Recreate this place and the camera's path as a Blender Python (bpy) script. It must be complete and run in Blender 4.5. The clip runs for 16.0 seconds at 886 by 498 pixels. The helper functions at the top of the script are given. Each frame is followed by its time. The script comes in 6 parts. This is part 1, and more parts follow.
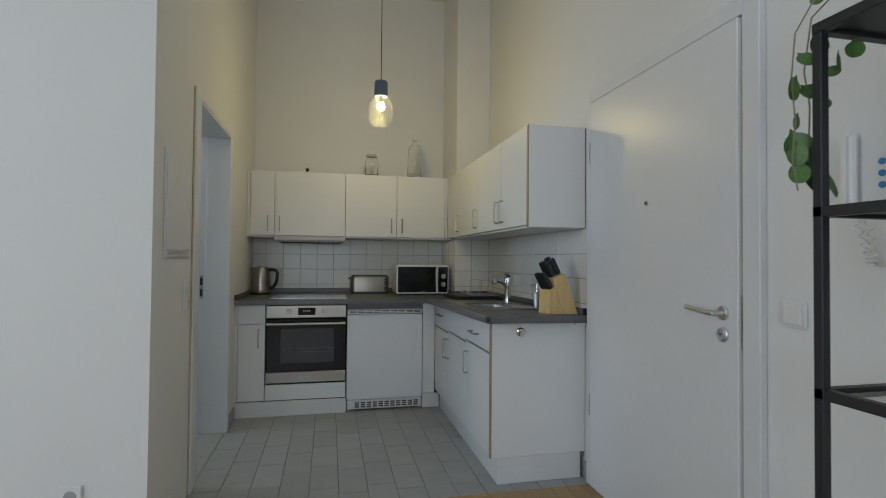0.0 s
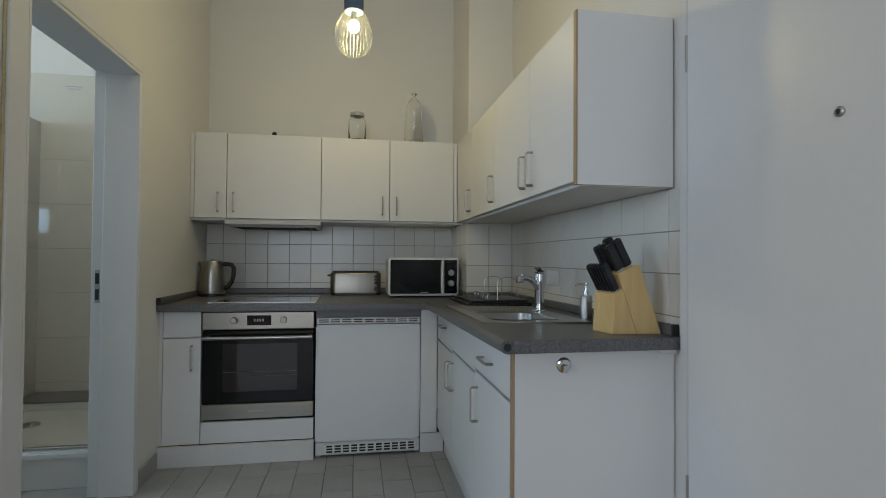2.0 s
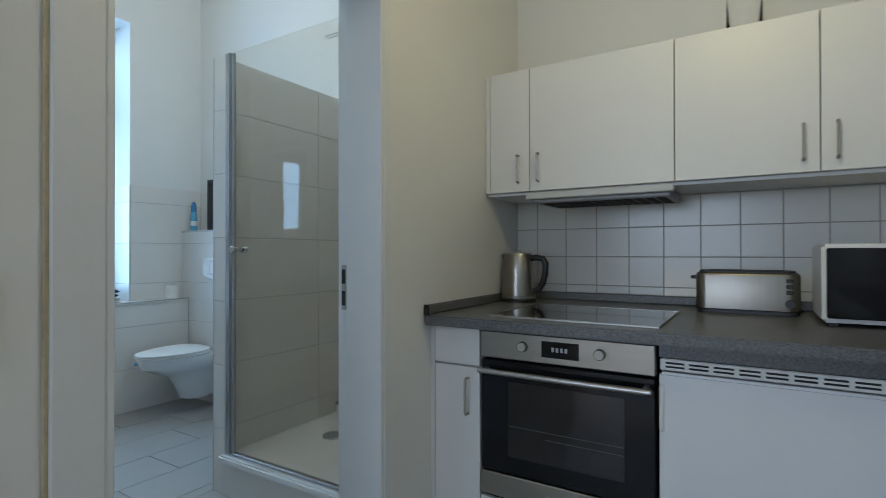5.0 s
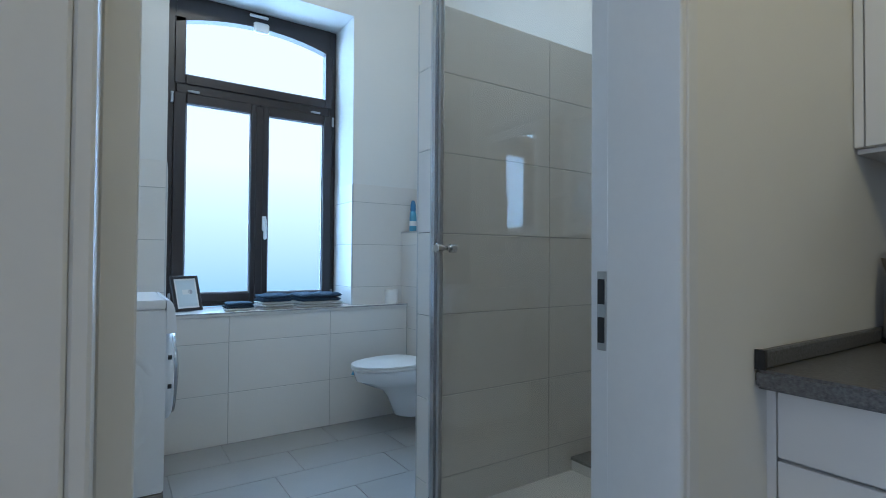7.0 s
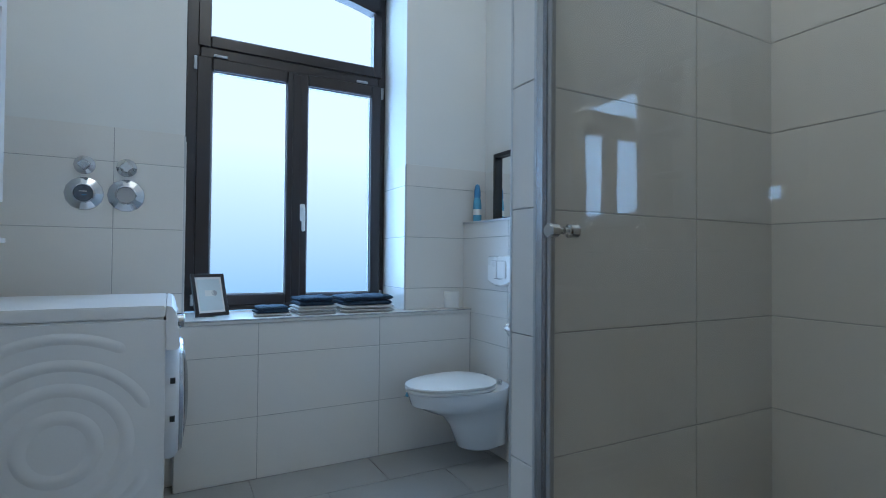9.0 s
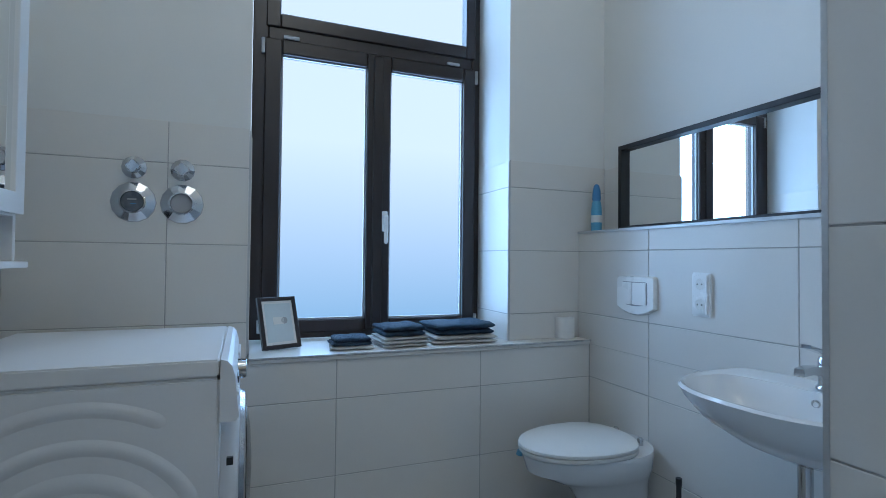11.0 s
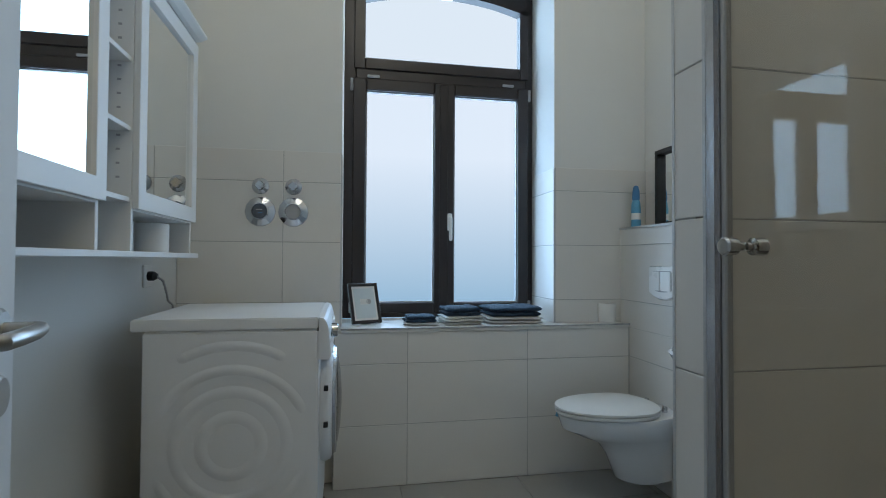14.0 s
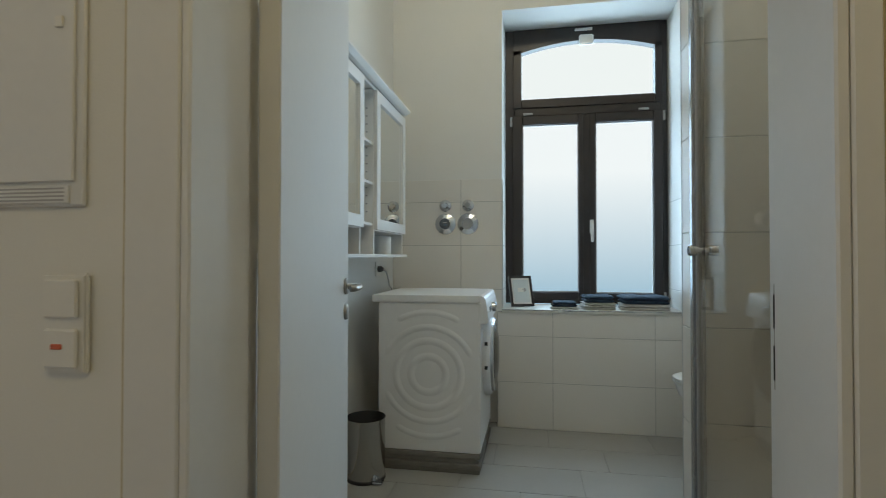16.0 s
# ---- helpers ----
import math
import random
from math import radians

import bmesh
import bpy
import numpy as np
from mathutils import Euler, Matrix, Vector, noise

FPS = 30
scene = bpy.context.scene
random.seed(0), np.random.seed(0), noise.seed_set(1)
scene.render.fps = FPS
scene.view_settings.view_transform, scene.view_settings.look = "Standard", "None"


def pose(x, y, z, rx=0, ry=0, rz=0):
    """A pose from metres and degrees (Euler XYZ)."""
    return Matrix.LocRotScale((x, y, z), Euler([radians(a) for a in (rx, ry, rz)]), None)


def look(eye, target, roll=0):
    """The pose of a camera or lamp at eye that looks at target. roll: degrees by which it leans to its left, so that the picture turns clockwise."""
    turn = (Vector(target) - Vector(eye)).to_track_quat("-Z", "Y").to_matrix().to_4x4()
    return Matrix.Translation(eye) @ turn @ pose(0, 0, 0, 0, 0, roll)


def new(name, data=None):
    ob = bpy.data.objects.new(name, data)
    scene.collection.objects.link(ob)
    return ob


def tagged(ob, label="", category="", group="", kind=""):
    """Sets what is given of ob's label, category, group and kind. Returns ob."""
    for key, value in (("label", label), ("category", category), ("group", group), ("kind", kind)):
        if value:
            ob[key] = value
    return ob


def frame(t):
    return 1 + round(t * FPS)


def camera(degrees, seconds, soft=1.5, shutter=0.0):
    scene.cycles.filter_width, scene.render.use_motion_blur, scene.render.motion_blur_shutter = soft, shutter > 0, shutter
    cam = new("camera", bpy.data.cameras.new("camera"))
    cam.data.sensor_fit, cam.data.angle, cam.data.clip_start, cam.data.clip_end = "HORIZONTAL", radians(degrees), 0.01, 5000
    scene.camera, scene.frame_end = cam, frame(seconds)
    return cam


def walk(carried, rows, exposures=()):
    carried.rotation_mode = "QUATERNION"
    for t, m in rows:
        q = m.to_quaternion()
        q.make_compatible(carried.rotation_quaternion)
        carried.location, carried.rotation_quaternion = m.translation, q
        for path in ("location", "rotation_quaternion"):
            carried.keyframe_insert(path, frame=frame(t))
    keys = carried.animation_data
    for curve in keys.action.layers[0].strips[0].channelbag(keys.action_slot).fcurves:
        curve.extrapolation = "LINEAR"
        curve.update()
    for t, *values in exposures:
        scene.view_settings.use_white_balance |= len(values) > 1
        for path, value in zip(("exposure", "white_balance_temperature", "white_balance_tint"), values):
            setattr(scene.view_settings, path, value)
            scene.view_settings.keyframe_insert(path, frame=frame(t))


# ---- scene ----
cam = camera(82.5, 16.0, 0.9, 0.2)
PATH = [
    (0, (0.082, 0.284, 1.191), (0.519, 2.236, 1.232), 0.5),
    (0.5, (0.127, 0.607, 1.18), (0.604, 2.548, 1.222), 0.4),
    (1, (0.224, 0.895, 1.15), (0.707, 2.835, 1.192), 0.4),
    (1.5, (0.359, 1.144, 1.146), (0.798, 3.094, 1.187), 0.4),
    (2, (0.446, 1.352, 1.135), (0.782, 3.323, 1.172), 0.4),
    (2.5, (0.493, 1.572, 1.133), (0.641, 3.566, 1.169), 0.3),
    (3, (0.535, 1.782, 1.107), (0.484, 3.781, 1.138), 0.3),
    (3.5, (0.596, 2.003, 1.108), (0.286, 3.979, 1.141), 0.2),
    (4, (0.602, 2.218, 1.1), (0.039, 4.137, 1.135), 0.1),
    (4.5, (0.548, 2.446, 1.117), (-0.282, 4.265, 1.144), 0.1),
    (5, (0.47, 2.656, 1.113), (-0.581, 4.358, 1.126), -0.1),
    (5.2, (0.428, 2.729, 1.123), (-0.715, 4.371, 1.131), -0.3),
    (7.3, (-0.192, 3.213, 1.081), (-1.877, 4.289, 1.116), 0.5),
    (7.5, (-0.255, 3.241, 1.075), (-1.942, 4.316, 1.109), 0.5),
    (8, (-0.4, 3.311, 1.083), (-2.087, 4.385, 1.118), 0.6),
    (8.5, (-0.535, 3.366, 1.079), (-2.242, 4.408, 1.113), 0.5),
    (9, (-0.692, 3.384, 1.067), (-2.455, 4.329, 1.101), 0.5),
    (9.5, (-0.86, 3.404, 1.095), (-2.679, 4.236, 1.133), 0.5),
    (9.7, (-0.935, 3.406, 1.104), (-2.777, 4.184, 1.144), 0.4),
    (11.8, (-1.332, 3.45, 1.147), (-3.195, 4.177, 1.191), 0.6),
    (12, (-1.323, 3.466, 1.149), (-3.179, 4.21, 1.192), 0.6),
    (12.5, (-1.243, 3.454, 1.142), (-3.083, 4.235, 1.189), 0.6),
    (13, (-1.102, 3.405, 1.132), (-2.94, 4.191, 1.178), 0.5),
    (13.5, (-0.948, 3.383, 1.131), (-2.842, 4.025, 1.171), 0.3),
    (14, (-0.778, 3.46, 1.102), (-2.743, 3.833, 1.144), 0.3),
    (14.5, (-0.579, 3.529, 1.091), (-2.568, 3.735, 1.129), 0.3),
    (15, (-0.33, 3.548, 1.087), (-2.328, 3.650, 1.125), 0.1),
    (15.5, (-0.093, 3.579, 1.102), (-2.092, 3.533, 1.135), 0.2),
    (16, (0.055, 3.637, 1.110), (-1.914, 3.284, 1.139), 0.0),
]
GRADE = ((0.0, 0.0, 6300, 9), (2.5, 0.13, 6100, 9), (4.0, 0.35, 5750, 8), (5.2, 0.4, 5550, 9), (7.3, 0.38, 5300, 12), (9.5, 0.15, 5300, 13), (12.0, -0.08, 5700, 14), (13.5, -0.1, 6250, 13), (14.5, -0.13, 6400, 13), (15.0, -0.13, 6650, 13), (16.0, 0.03, 7200, 10))
walk(cam, [(t, look(eye, target, roll)) for t, eye, target, roll in PATH], GRADE)

# ---- world and lights ----
world = bpy.data.worlds.new("world")
scene.world = world
world.use_nodes = True
wn = world.node_tree.nodes
sky = wn.new("ShaderNodeTexSky")
sky.sky_type, sky.sun_disc = "NISHITA", False
sky.sun_elevation, sky.sun_rotation = radians(35), radians(120)
world.node_tree.links.new(sky.outputs[0], wn["Background"].inputs[0])
wn["Background"].inputs[1].default_value = 0.08


def area_lamp(name, eye, target, w, h, power, color):
    data = bpy.data.lights.new(name, "AREA")
    data.shape, data.size, data.size_y, data.energy, data.color = "RECTANGLE", w, h, power, color
    ob = new(name, data)
    ob.matrix_world = look(eye, target)
    return ob


area_lamp("bathroom_window_daylight", (-3.80, 4.005, 1.75), (0, 4.005, 1.75), 1.02, 1.90, 33, (0.45, 0.72, 1.0))
area_lamp("living_window_daylight", (-0.9, -3.25, 1.75), (-0.9, 3, 1.75), 2.7, 2.0, 58, (0.77, 0.875, 1.0))
area_lamp("side_window_daylight", (-4.25, 0.4, 1.75), (3, 0.4, 1.75), 1.9, 2.0, 50, (0.77, 0.875, 1.0))
bulb_data = bpy.data.lights.new("pendant_bulb_light", "POINT")
bulb_data.energy, bulb_data.color, bulb_data.shadow_soft_size = 8.6, (1.0, 0.785, 0.31), 0.04
bulb_light = new("pendant_bulb_light", bulb_data)
bulb_light.location = (0.42, 3.84, 2.262)
# unseen fill light, added to brighten the shower and bathroom tiles
bath_data = bpy.data.lights.new("bathroom_fill_light", "POINT")
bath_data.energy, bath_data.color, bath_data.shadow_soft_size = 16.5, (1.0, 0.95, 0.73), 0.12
bath_light = new("bathroom_fill_light", bath_data)
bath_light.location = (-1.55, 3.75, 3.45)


# ---- materials ----
def mat(name, color, rough=0.5, metal=0.0, var=0.06, scale=6.0, fine=80.0, bump=0.02, stretch=(1, 1, 1), tint=None, rand=0.0, coat=0.0):
    """A surface with large soft variation, fine grain and slight relief."""
    m = bpy.data.materials.new(name)
    m.use_nodes = True
    n, l = m.node_tree.nodes, m.node_tree.links
    b = n["Principled BSDF"]
    b.inputs["Metallic"].default_value = metal
    b.inputs["Coat Weight"].default_value = coat
    tc, mp = n.new("ShaderNodeTexCoord"), n.new("ShaderNodeMapping")
    mp.inputs["Scale"].default_value = stretch
    l.new(tc.outputs["Object"], mp.inputs[0])
    n1, n2 = n.new("ShaderNodeTexNoise"), n.new("ShaderNodeTexNoise")
    n1.inputs["Scale"].default_value, n2.inputs["Scale"].default_value = scale, fine
    n1.inputs["Detail"].default_value, n2.inputs["Detail"].default_value = 4, 3
    for t in (n1, n2):
        l.new(mp.outputs[0], t.inputs["Vector"])
    ramp = n.new("ShaderNodeValToRGB")
    other = tint or tuple(c * (1 - 2 * var) for c in color)
    ramp.color_ramp.elements[0].position, ramp.color_ramp.elements[1].position = 0.3, 0.7
    ramp.color_ramp.elements[0].color, ramp.color_ramp.elements[1].color = (*other, 1), (*color, 1)
    add = n.new("ShaderNodeMath")
    add.operation = "MULTIPLY_ADD"
    add.inputs[1].default_value = 0.35
    l.new(n2.outputs[0], add.inputs[0])
    mul = n.new("ShaderNodeMath")
    mul.operation = "MULTIPLY"
    mul.inputs[1].default_value = 0.65
    l.new(n1.outputs[0], mul.inputs[0])
    l.new(mul.outputs[0], add.inputs[2])
    l.new(add.outputs[0], ramp.inputs[0])
    out = ramp.outputs[0]
    if rand:
        info, hs, mr = n.new("ShaderNodeObjectInfo"), n.new("ShaderNodeHueSaturation"), n.new("ShaderNodeMapRange")
        mr.inputs[3].default_value, mr.inputs[4].default_value = 1 - rand, 1 + rand
        l.new(info.outputs["Random"], mr.inputs[0])
        l.new(mr.outputs[0], hs.inputs["Value"])
        l.new(out, hs.inputs["Color"])
        out = hs.outputs[0]
    l.new(out, b.inputs["Base Color"])
    rr = n.new("ShaderNodeMapRange")
    rr.inputs[3].default_value, rr.inputs[4].default_value = rough * 0.85, min(1, rough * 1.15)
    l.new(n1.outputs[0], rr.inputs[0])
    l.new(rr.outputs[0], b.inputs["Roughness"])
    if bump:
        bp = n.new("ShaderNodeBump")
        bp.inputs["Strength"].default_value, bp.inputs["Distance"].default_value = bump, 0.01
        l.new(n2.outputs[0], bp.inputs["Height"])
        l.new(bp.outputs[0], b.inputs["Normal"])
    return m


def thin_glass(name, color, gloss=0.04, rim=0.6):
    """A thin clear sheet: light passes straight, and more is mirrored at a grazing angle."""
    m = bpy.data.materials.new(name)
    m.use_nodes = True
    n, l = m.node_tree.nodes, m.node_tree.links
    n.remove(n["Principled BSDF"])
    tr, gl, mix, lw = n.new("ShaderNodeBsdfTransparent"), n.new("ShaderNodeBsdfGlossy"), n.new("ShaderNodeMixShader"), n.new("ShaderNodeLayerWeight")
    tr.inputs[0].default_value = (*color, 1)
    gl.inputs["Roughness"].default_value = 0.01
    lw.inputs[0].default_value = 0.5
    pw, mul = n.new("ShaderNodeMath"), n.new("ShaderNodeMath")
    pw.operation, mul.operation = "POWER", "MULTIPLY_ADD"
    pw.inputs[1].default_value = 5.0
    mul.inputs[1].default_value, mul.inputs[2].default_value = rim, gloss
    l.new(lw.outputs["Facing"], pw.inputs[0])
    l.new(pw.outputs[0], mul.inputs[0])
    l.new(mul.outputs[0], mix.inputs[0])
    l.new(tr.outputs[0], mix.inputs[1])
    l.new(gl.outputs[0], mix.inputs[2])
    l.new(mix.outputs[0], n["Material Output"].inputs[0])
    return m


def glow(name, color, strength):
    m = bpy.data.materials.new(name)
    m.use_nodes = True
    b = m.node_tree.nodes["Principled BSDF"]
    b.inputs["Emission Color"].default_value = (*color, 1)
    b.inputs["Emission Strength"].default_value = strength
    return m


PLASTER = mat("white_plaster", (0.76, 0.755, 0.73), 0.85, var=0.02, scale=2.5, fine=260, bump=0.06)
CEIL = mat("ceiling_paint", (0.80, 0.79, 0.77), 0.9, var=0.02, scale=2, fine=200, bump=0.04)
LACQUER = mat("white_door_lacquer", (0.74, 0.745, 0.75), 0.32, var=0.02, scale=3, fine=40, bump=0.012)
LEAFPAINT = mat("white_satin_door_paint", (0.72, 0.725, 0.73), 0.62, var=0.02, scale=3, fine=40, bump=0.012)
FRAMEPAINT = mat("white_frame_paint", (0.73, 0.735, 0.74), 0.38, var=0.025, scale=5, fine=60, bump=0.02)
FRONT = mat("white_kitchen_laminate", (0.76, 0.755, 0.745), 0.42, var=0.015, scale=4, fine=400, bump=0.02)
HOODPAINT = mat("light_grey_hood_paint", (0.55, 0.55, 0.54), 0.5, var=0.03, scale=6, fine=120, bump=0.01)
PLINTH = mat("white_plinth_board", (0.72, 0.71, 0.69), 0.5, var=0.05, scale=5, fine=80, bump=0.02)
BEECH = mat("beech_edge_band", (0.42, 0.29, 0.18), 0.5, var=0.1, scale=12, fine=120, bump=0.03, stretch=(4, 4, 0.5))
# near-black for the shade inside slots and gaps, and a few black parts
GAP = mat("dark_gap", (0.03, 0.03, 0.03), 0.9, var=0.02, bump=0)
WORKTOP = mat("dark_grey_worktop_laminate", (0.20, 0.20, 0.205), 0.36, var=0.2, scale=150, fine=430, bump=0.06, tint=(0.045, 0.045, 0.05))
STEEL = mat("brushed_steel", (0.37, 0.345, 0.305), 0.30, 1.0, var=0.05, scale=5, fine=120, bump=0.003, stretch=(0.3, 0.3, 10))
TOASTSTEEL = mat("polished_brown_steel", (0.25, 0.225, 0.19), 0.30, 1.0, var=0.06, scale=7, fine=90, bump=0.003, stretch=(9, 9, 0.3))
STEELV = mat("brushed_steel_handle", (0.47, 0.46, 0.44), 0.33, 1.0, var=0.06, scale=8, fine=200, bump=0.02)
CHROME = mat("chrome", (0.62, 0.63, 0.65), 0.08, 1.0, var=0.02, bump=0)
BLACKGLASS = mat("black_oven_glass", (0.008, 0.008, 0.009), 0.10, var=0.05, bump=0)
BLACKGLASS.node_tree.nodes["Principled BSDF"].inputs["Specular IOR Level"].default_value = 0.3
BLACK = mat("black_plastic", (0.02, 0.02, 0.022), 0.4, var=0.1, fine=200, bump=0.03)
BLACKMETAL = mat("black_powder_coat", (0.018, 0.018, 0.02), 0.45, var=0.12, scale=10, fine=300, bump=0.04)
SPLASH = mat("cream_wall_tile", (0.74, 0.72, 0.67), 0.22, var=0.02, scale=8, fine=60, bump=0.03, rand=0.02)
GROUT = mat("brown_grey_grout", (0.40, 0.36, 0.31), 0.9, var=0.12, scale=14, fine=200, bump=0.1)
BATHTILE = mat("pale_beige_bath_tile", (0.735, 0.708, 0.668), 0.30, var=0.02, scale=3, fine=150, bump=0.02, rand=0.015)
BATHGROUT = mat("grey_bath_grout", (0.50, 0.485, 0.465), 0.9, var=0.1, scale=14, fine=200, bump=0.08)
FLOORTILE = mat("grey_floor_tile", (0.38, 0.385, 0.385), 0.42, var=0.10, scale=7, fine=120, bump=0.05, rand=0.07)
BATHFLOORGROUT = mat("grey_bath_floor_grout", (0.372, 0.367, 0.352), 0.95, var=0.06, scale=20, fine=200, bump=0.1)
HANDLE = mat("brushed_nickel_handle", (0.40, 0.375, 0.33), 0.45, 1.0, var=0.06, scale=8, fine=200, bump=0.02)
SATIN = mat("satin_silver_lever", (0.68, 0.68, 0.68), 0.34, 1.0, var=0.03, scale=8, fine=200, bump=0.01)
FLOORGROUT = mat("dark_floor_grout", (0.27, 0.265, 0.26), 0.95, var=0.2, scale=20, fine=200, bump=0.15)
BATHFLOORTILE = mat("grey_bath_floor_tile", (0.38, 0.375, 0.36), 0.45, var=0.06, scale=5, fine=140, bump=0.04, rand=0.025)
PARQUET = mat("honey_oak_parquet", (0.46, 0.29, 0.12), 0.38, var=0.15, scale=6, fine=90, bump=0.04, stretch=(1, 8, 1), rand=0.15)
CERAMIC = mat("white_sanitary_ceramic", (0.82, 0.82, 0.82), 0.10, var=0.01, scale=3, bump=0, coat=0.4)
WHITEGLOSS = mat("bright_white_fitting", (0.88, 0.875, 0.86), 0.28, var=0.015, scale=8, fine=120, bump=0.005)
ENAMEL = mat("white_appliance_enamel", (0.78, 0.785, 0.80), 0.30, var=0.015, scale=4, fine=100, bump=0.01)
WHITEPL = mat("white_plastic", (0.78, 0.77, 0.74), 0.35, var=0.03, scale=8, fine=120, bump=0.01)
GREYPL = mat("grey_plastic", (0.40, 0.40, 0.41), 0.4, var=0.05, bump=0.01)
WINFRAME = mat("dark_brown_window_wood", (0.026, 0.017, 0.016), 0.35, var=0.2, scale=5, fine=60, bump=0.04, stretch=(1, 1, 0.15))
ALU = mat("satin_aluminium", (0.52, 0.53, 0.55), 0.25, 1.0, var=0.04, bump=0.01)
WORNTRIM = mat("worn_white_edge_trim", (0.66, 0.65, 0.64), 0.4, var=0.1, scale=18, fine=150, bump=0.03, tint=(0.22, 0.22, 0.23))
SILLTRIM = mat("grey_edge_trim", (0.60, 0.60, 0.60), 0.4, 0.4, var=0.1, bump=0.02)
MIRROR = mat("mirror_silver", (0.88, 0.90, 0.90), 0.0, 1.0, var=0.0, bump=0)
CLEAR = thin_glass("shower_glass", (0.95, 0.935, 0.90), 0.03, 0.9)
SHELFGLASS = thin_glass("shelf_glass", (0.90, 0.93, 0.92), 0.04)
PANE = thin_glass("clear_pane", (0.97, 0.98, 0.98), 0.0)
FROST = thin_glass("frosted_pane", (0.98, 0.99, 1.0), 0.0)
CLEARGLASS = bpy.data.materials.new("clear_bottle_glass")
CLEARGLASS.use_nodes = True
cg = CLEARGLASS.node_tree.nodes["Principled BSDF"]
cg.inputs["Base Color"].default_value = (0.985, 0.99, 0.985, 1)
cg.inputs["Roughness"].default_value, cg.inputs["IOR"].default_value = 0.02, 1.46
cg.inputs["Transmission Weight"].default_value = 1.0
BLUEGREY = mat("blue_grey_lamp_cap", (0.10, 0.16, 0.24), 0.5, var=0.08, bump=0.02)
LAMPGLASS = thin_glass("ribbed_lamp_glass", (0.98, 0.98, 0.975), 0.005, 0.25)
BULB = glow("lit_bulb", (1.0, 0.93, 0.78), 6)
WOOD = mat("pale_beech_block", (0.74, 0.54, 0.25), 0.42, var=0.12, scale=4, fine=40, bump=0.03, stretch=(7, 2, 0.5), tint=(0.60, 0.38, 0.15))
TOWELBLUE = mat("dark_blue_terry", (0.034, 0.075, 0.130), 0.95, var=0.3, scale=45, fine=500, bump=0.9)
TOWELWHITE = mat("cream_terry", (0.62, 0.60, 0.57), 0.95, var=0.08, scale=30, fine=700, bump=0.6)
PAPER = mat("white_tissue_paper", (0.80, 0.79, 0.77), 0.9, var=0.03, fine=300, bump=0.1)
PRINT = mat("pale_print", (0.62, 0.68, 0.70), 0.6, var=0.03, bump=0)
LEAF = mat("pothos_leaf", (0.12, 0.22, 0.055), 0.38, var=0.2, scale=25, fine=120, bump=0.1, tint=(0.045, 0.12, 0.03), rand=0.2)
STEM = mat("vine_stem", (0.24, 0.22, 0.12), 0.6, var=0.15, bump=0.05)
BLUECAN = mat("light_blue_can", (0.12, 0.38, 0.58), 0.3, var=0.08, scale=20, bump=0)
BLUECAP = mat("blue_spray_cap", (0.06, 0.22, 0.45), 0.35, var=0.05, bump=0)
GREYSLAB = mat("grey_rubber_mat", (0.23, 0.215, 0.20), 0.85, var=0.12, scale=10, fine=200, bump=0.15)
DARKSTONE = mat("grey_stone_ledge", (0.22, 0.21, 0.20), 0.6, var=0.1, bump=0.05)
BINSTEEL = mat("polished_bin_steel", (0.50, 0.49, 0.48), 0.16, 1.0, var=0.05, bump=0.01)
YELLOWISH = mat("yellowish_strip", (0.55, 0.47, 0.30), 0.7, var=0.12, scale=20, bump=0.03)
RED = mat("orange_red_lens", (0.60, 0.12, 0.05), 0.3, var=0.02, bump=0)


# ---- mesh helpers ----
def box(bm, x0, x1, y0, y1, z0, z1, bev=0.0, m=None, seg=1):
    v = [bm.verts.new((x, y, z)) for x in (x0, x1) for y in (y0, y1) for z in (z0, z1)]
    f = [bm.faces.new([v[i] for i in q]) for q in ((0, 1, 3, 2), (4, 6, 7, 5), (0, 4, 5, 1), (2, 3, 7, 6), (0, 2, 6, 4), (1, 5, 7, 3))]
    vs = v
    if bev:
        e = list({e for q in f for e in q.edges})
        r = bmesh.ops.bevel(bm, geom=e, offset=bev, segments=seg, affect="EDGES", clamp_overlap=True)
        vs = list({w for q in r["faces"] for w in q.verts} | {w for w in v if w.is_valid})
    if m is not None:
        bmesh.ops.transform(bm, matrix=m, verts=vs)
    return bm


def loft(bm, rings, cap0=True, cap1=True, closed=True):
    rows = [[bm.verts.new(p) for p in r] for r in rings]
    k = len(rows[0])
    for a, b in zip(rows, rows[1:]):
        for i in range(k if closed else k - 1):
            j = (i + 1) % k
            bm.faces.new((a[i], a[j], b[j], b[i]))
    if cap0:
        bm.faces.new(rows[0][::-1])
    if cap1:
        bm.faces.new(rows[-1])
    return bm


def ring(c, r, axis="z", seg=24, ry=None):
    ry = ry or r
    pts = []
    for i in range(seg):
        a = 2 * math.pi * i / seg
        u, w = r * math.cos(a), ry * math.sin(a)
        pts.append({"z": (c[0] + u, c[1] + w, c[2]), "x": (c[0], c[1] + u, c[2] + w), "y": (c[0] + w, c[1], c[2] + u)}[axis])
    return pts


def lathe(bm, c, prof, axis="z", seg=28, cap0=True, cap1=True):
    """prof: pairs of radius and way along the axis from c."""
    k = "xyz".index(axis)
    rings = []
    for r, h in prof:
        p = list(c)
        p[k] += h
        rings.append(ring(p, max(r, 1e-4), axis, seg))
    return loft(bm, rings, cap0, cap1)


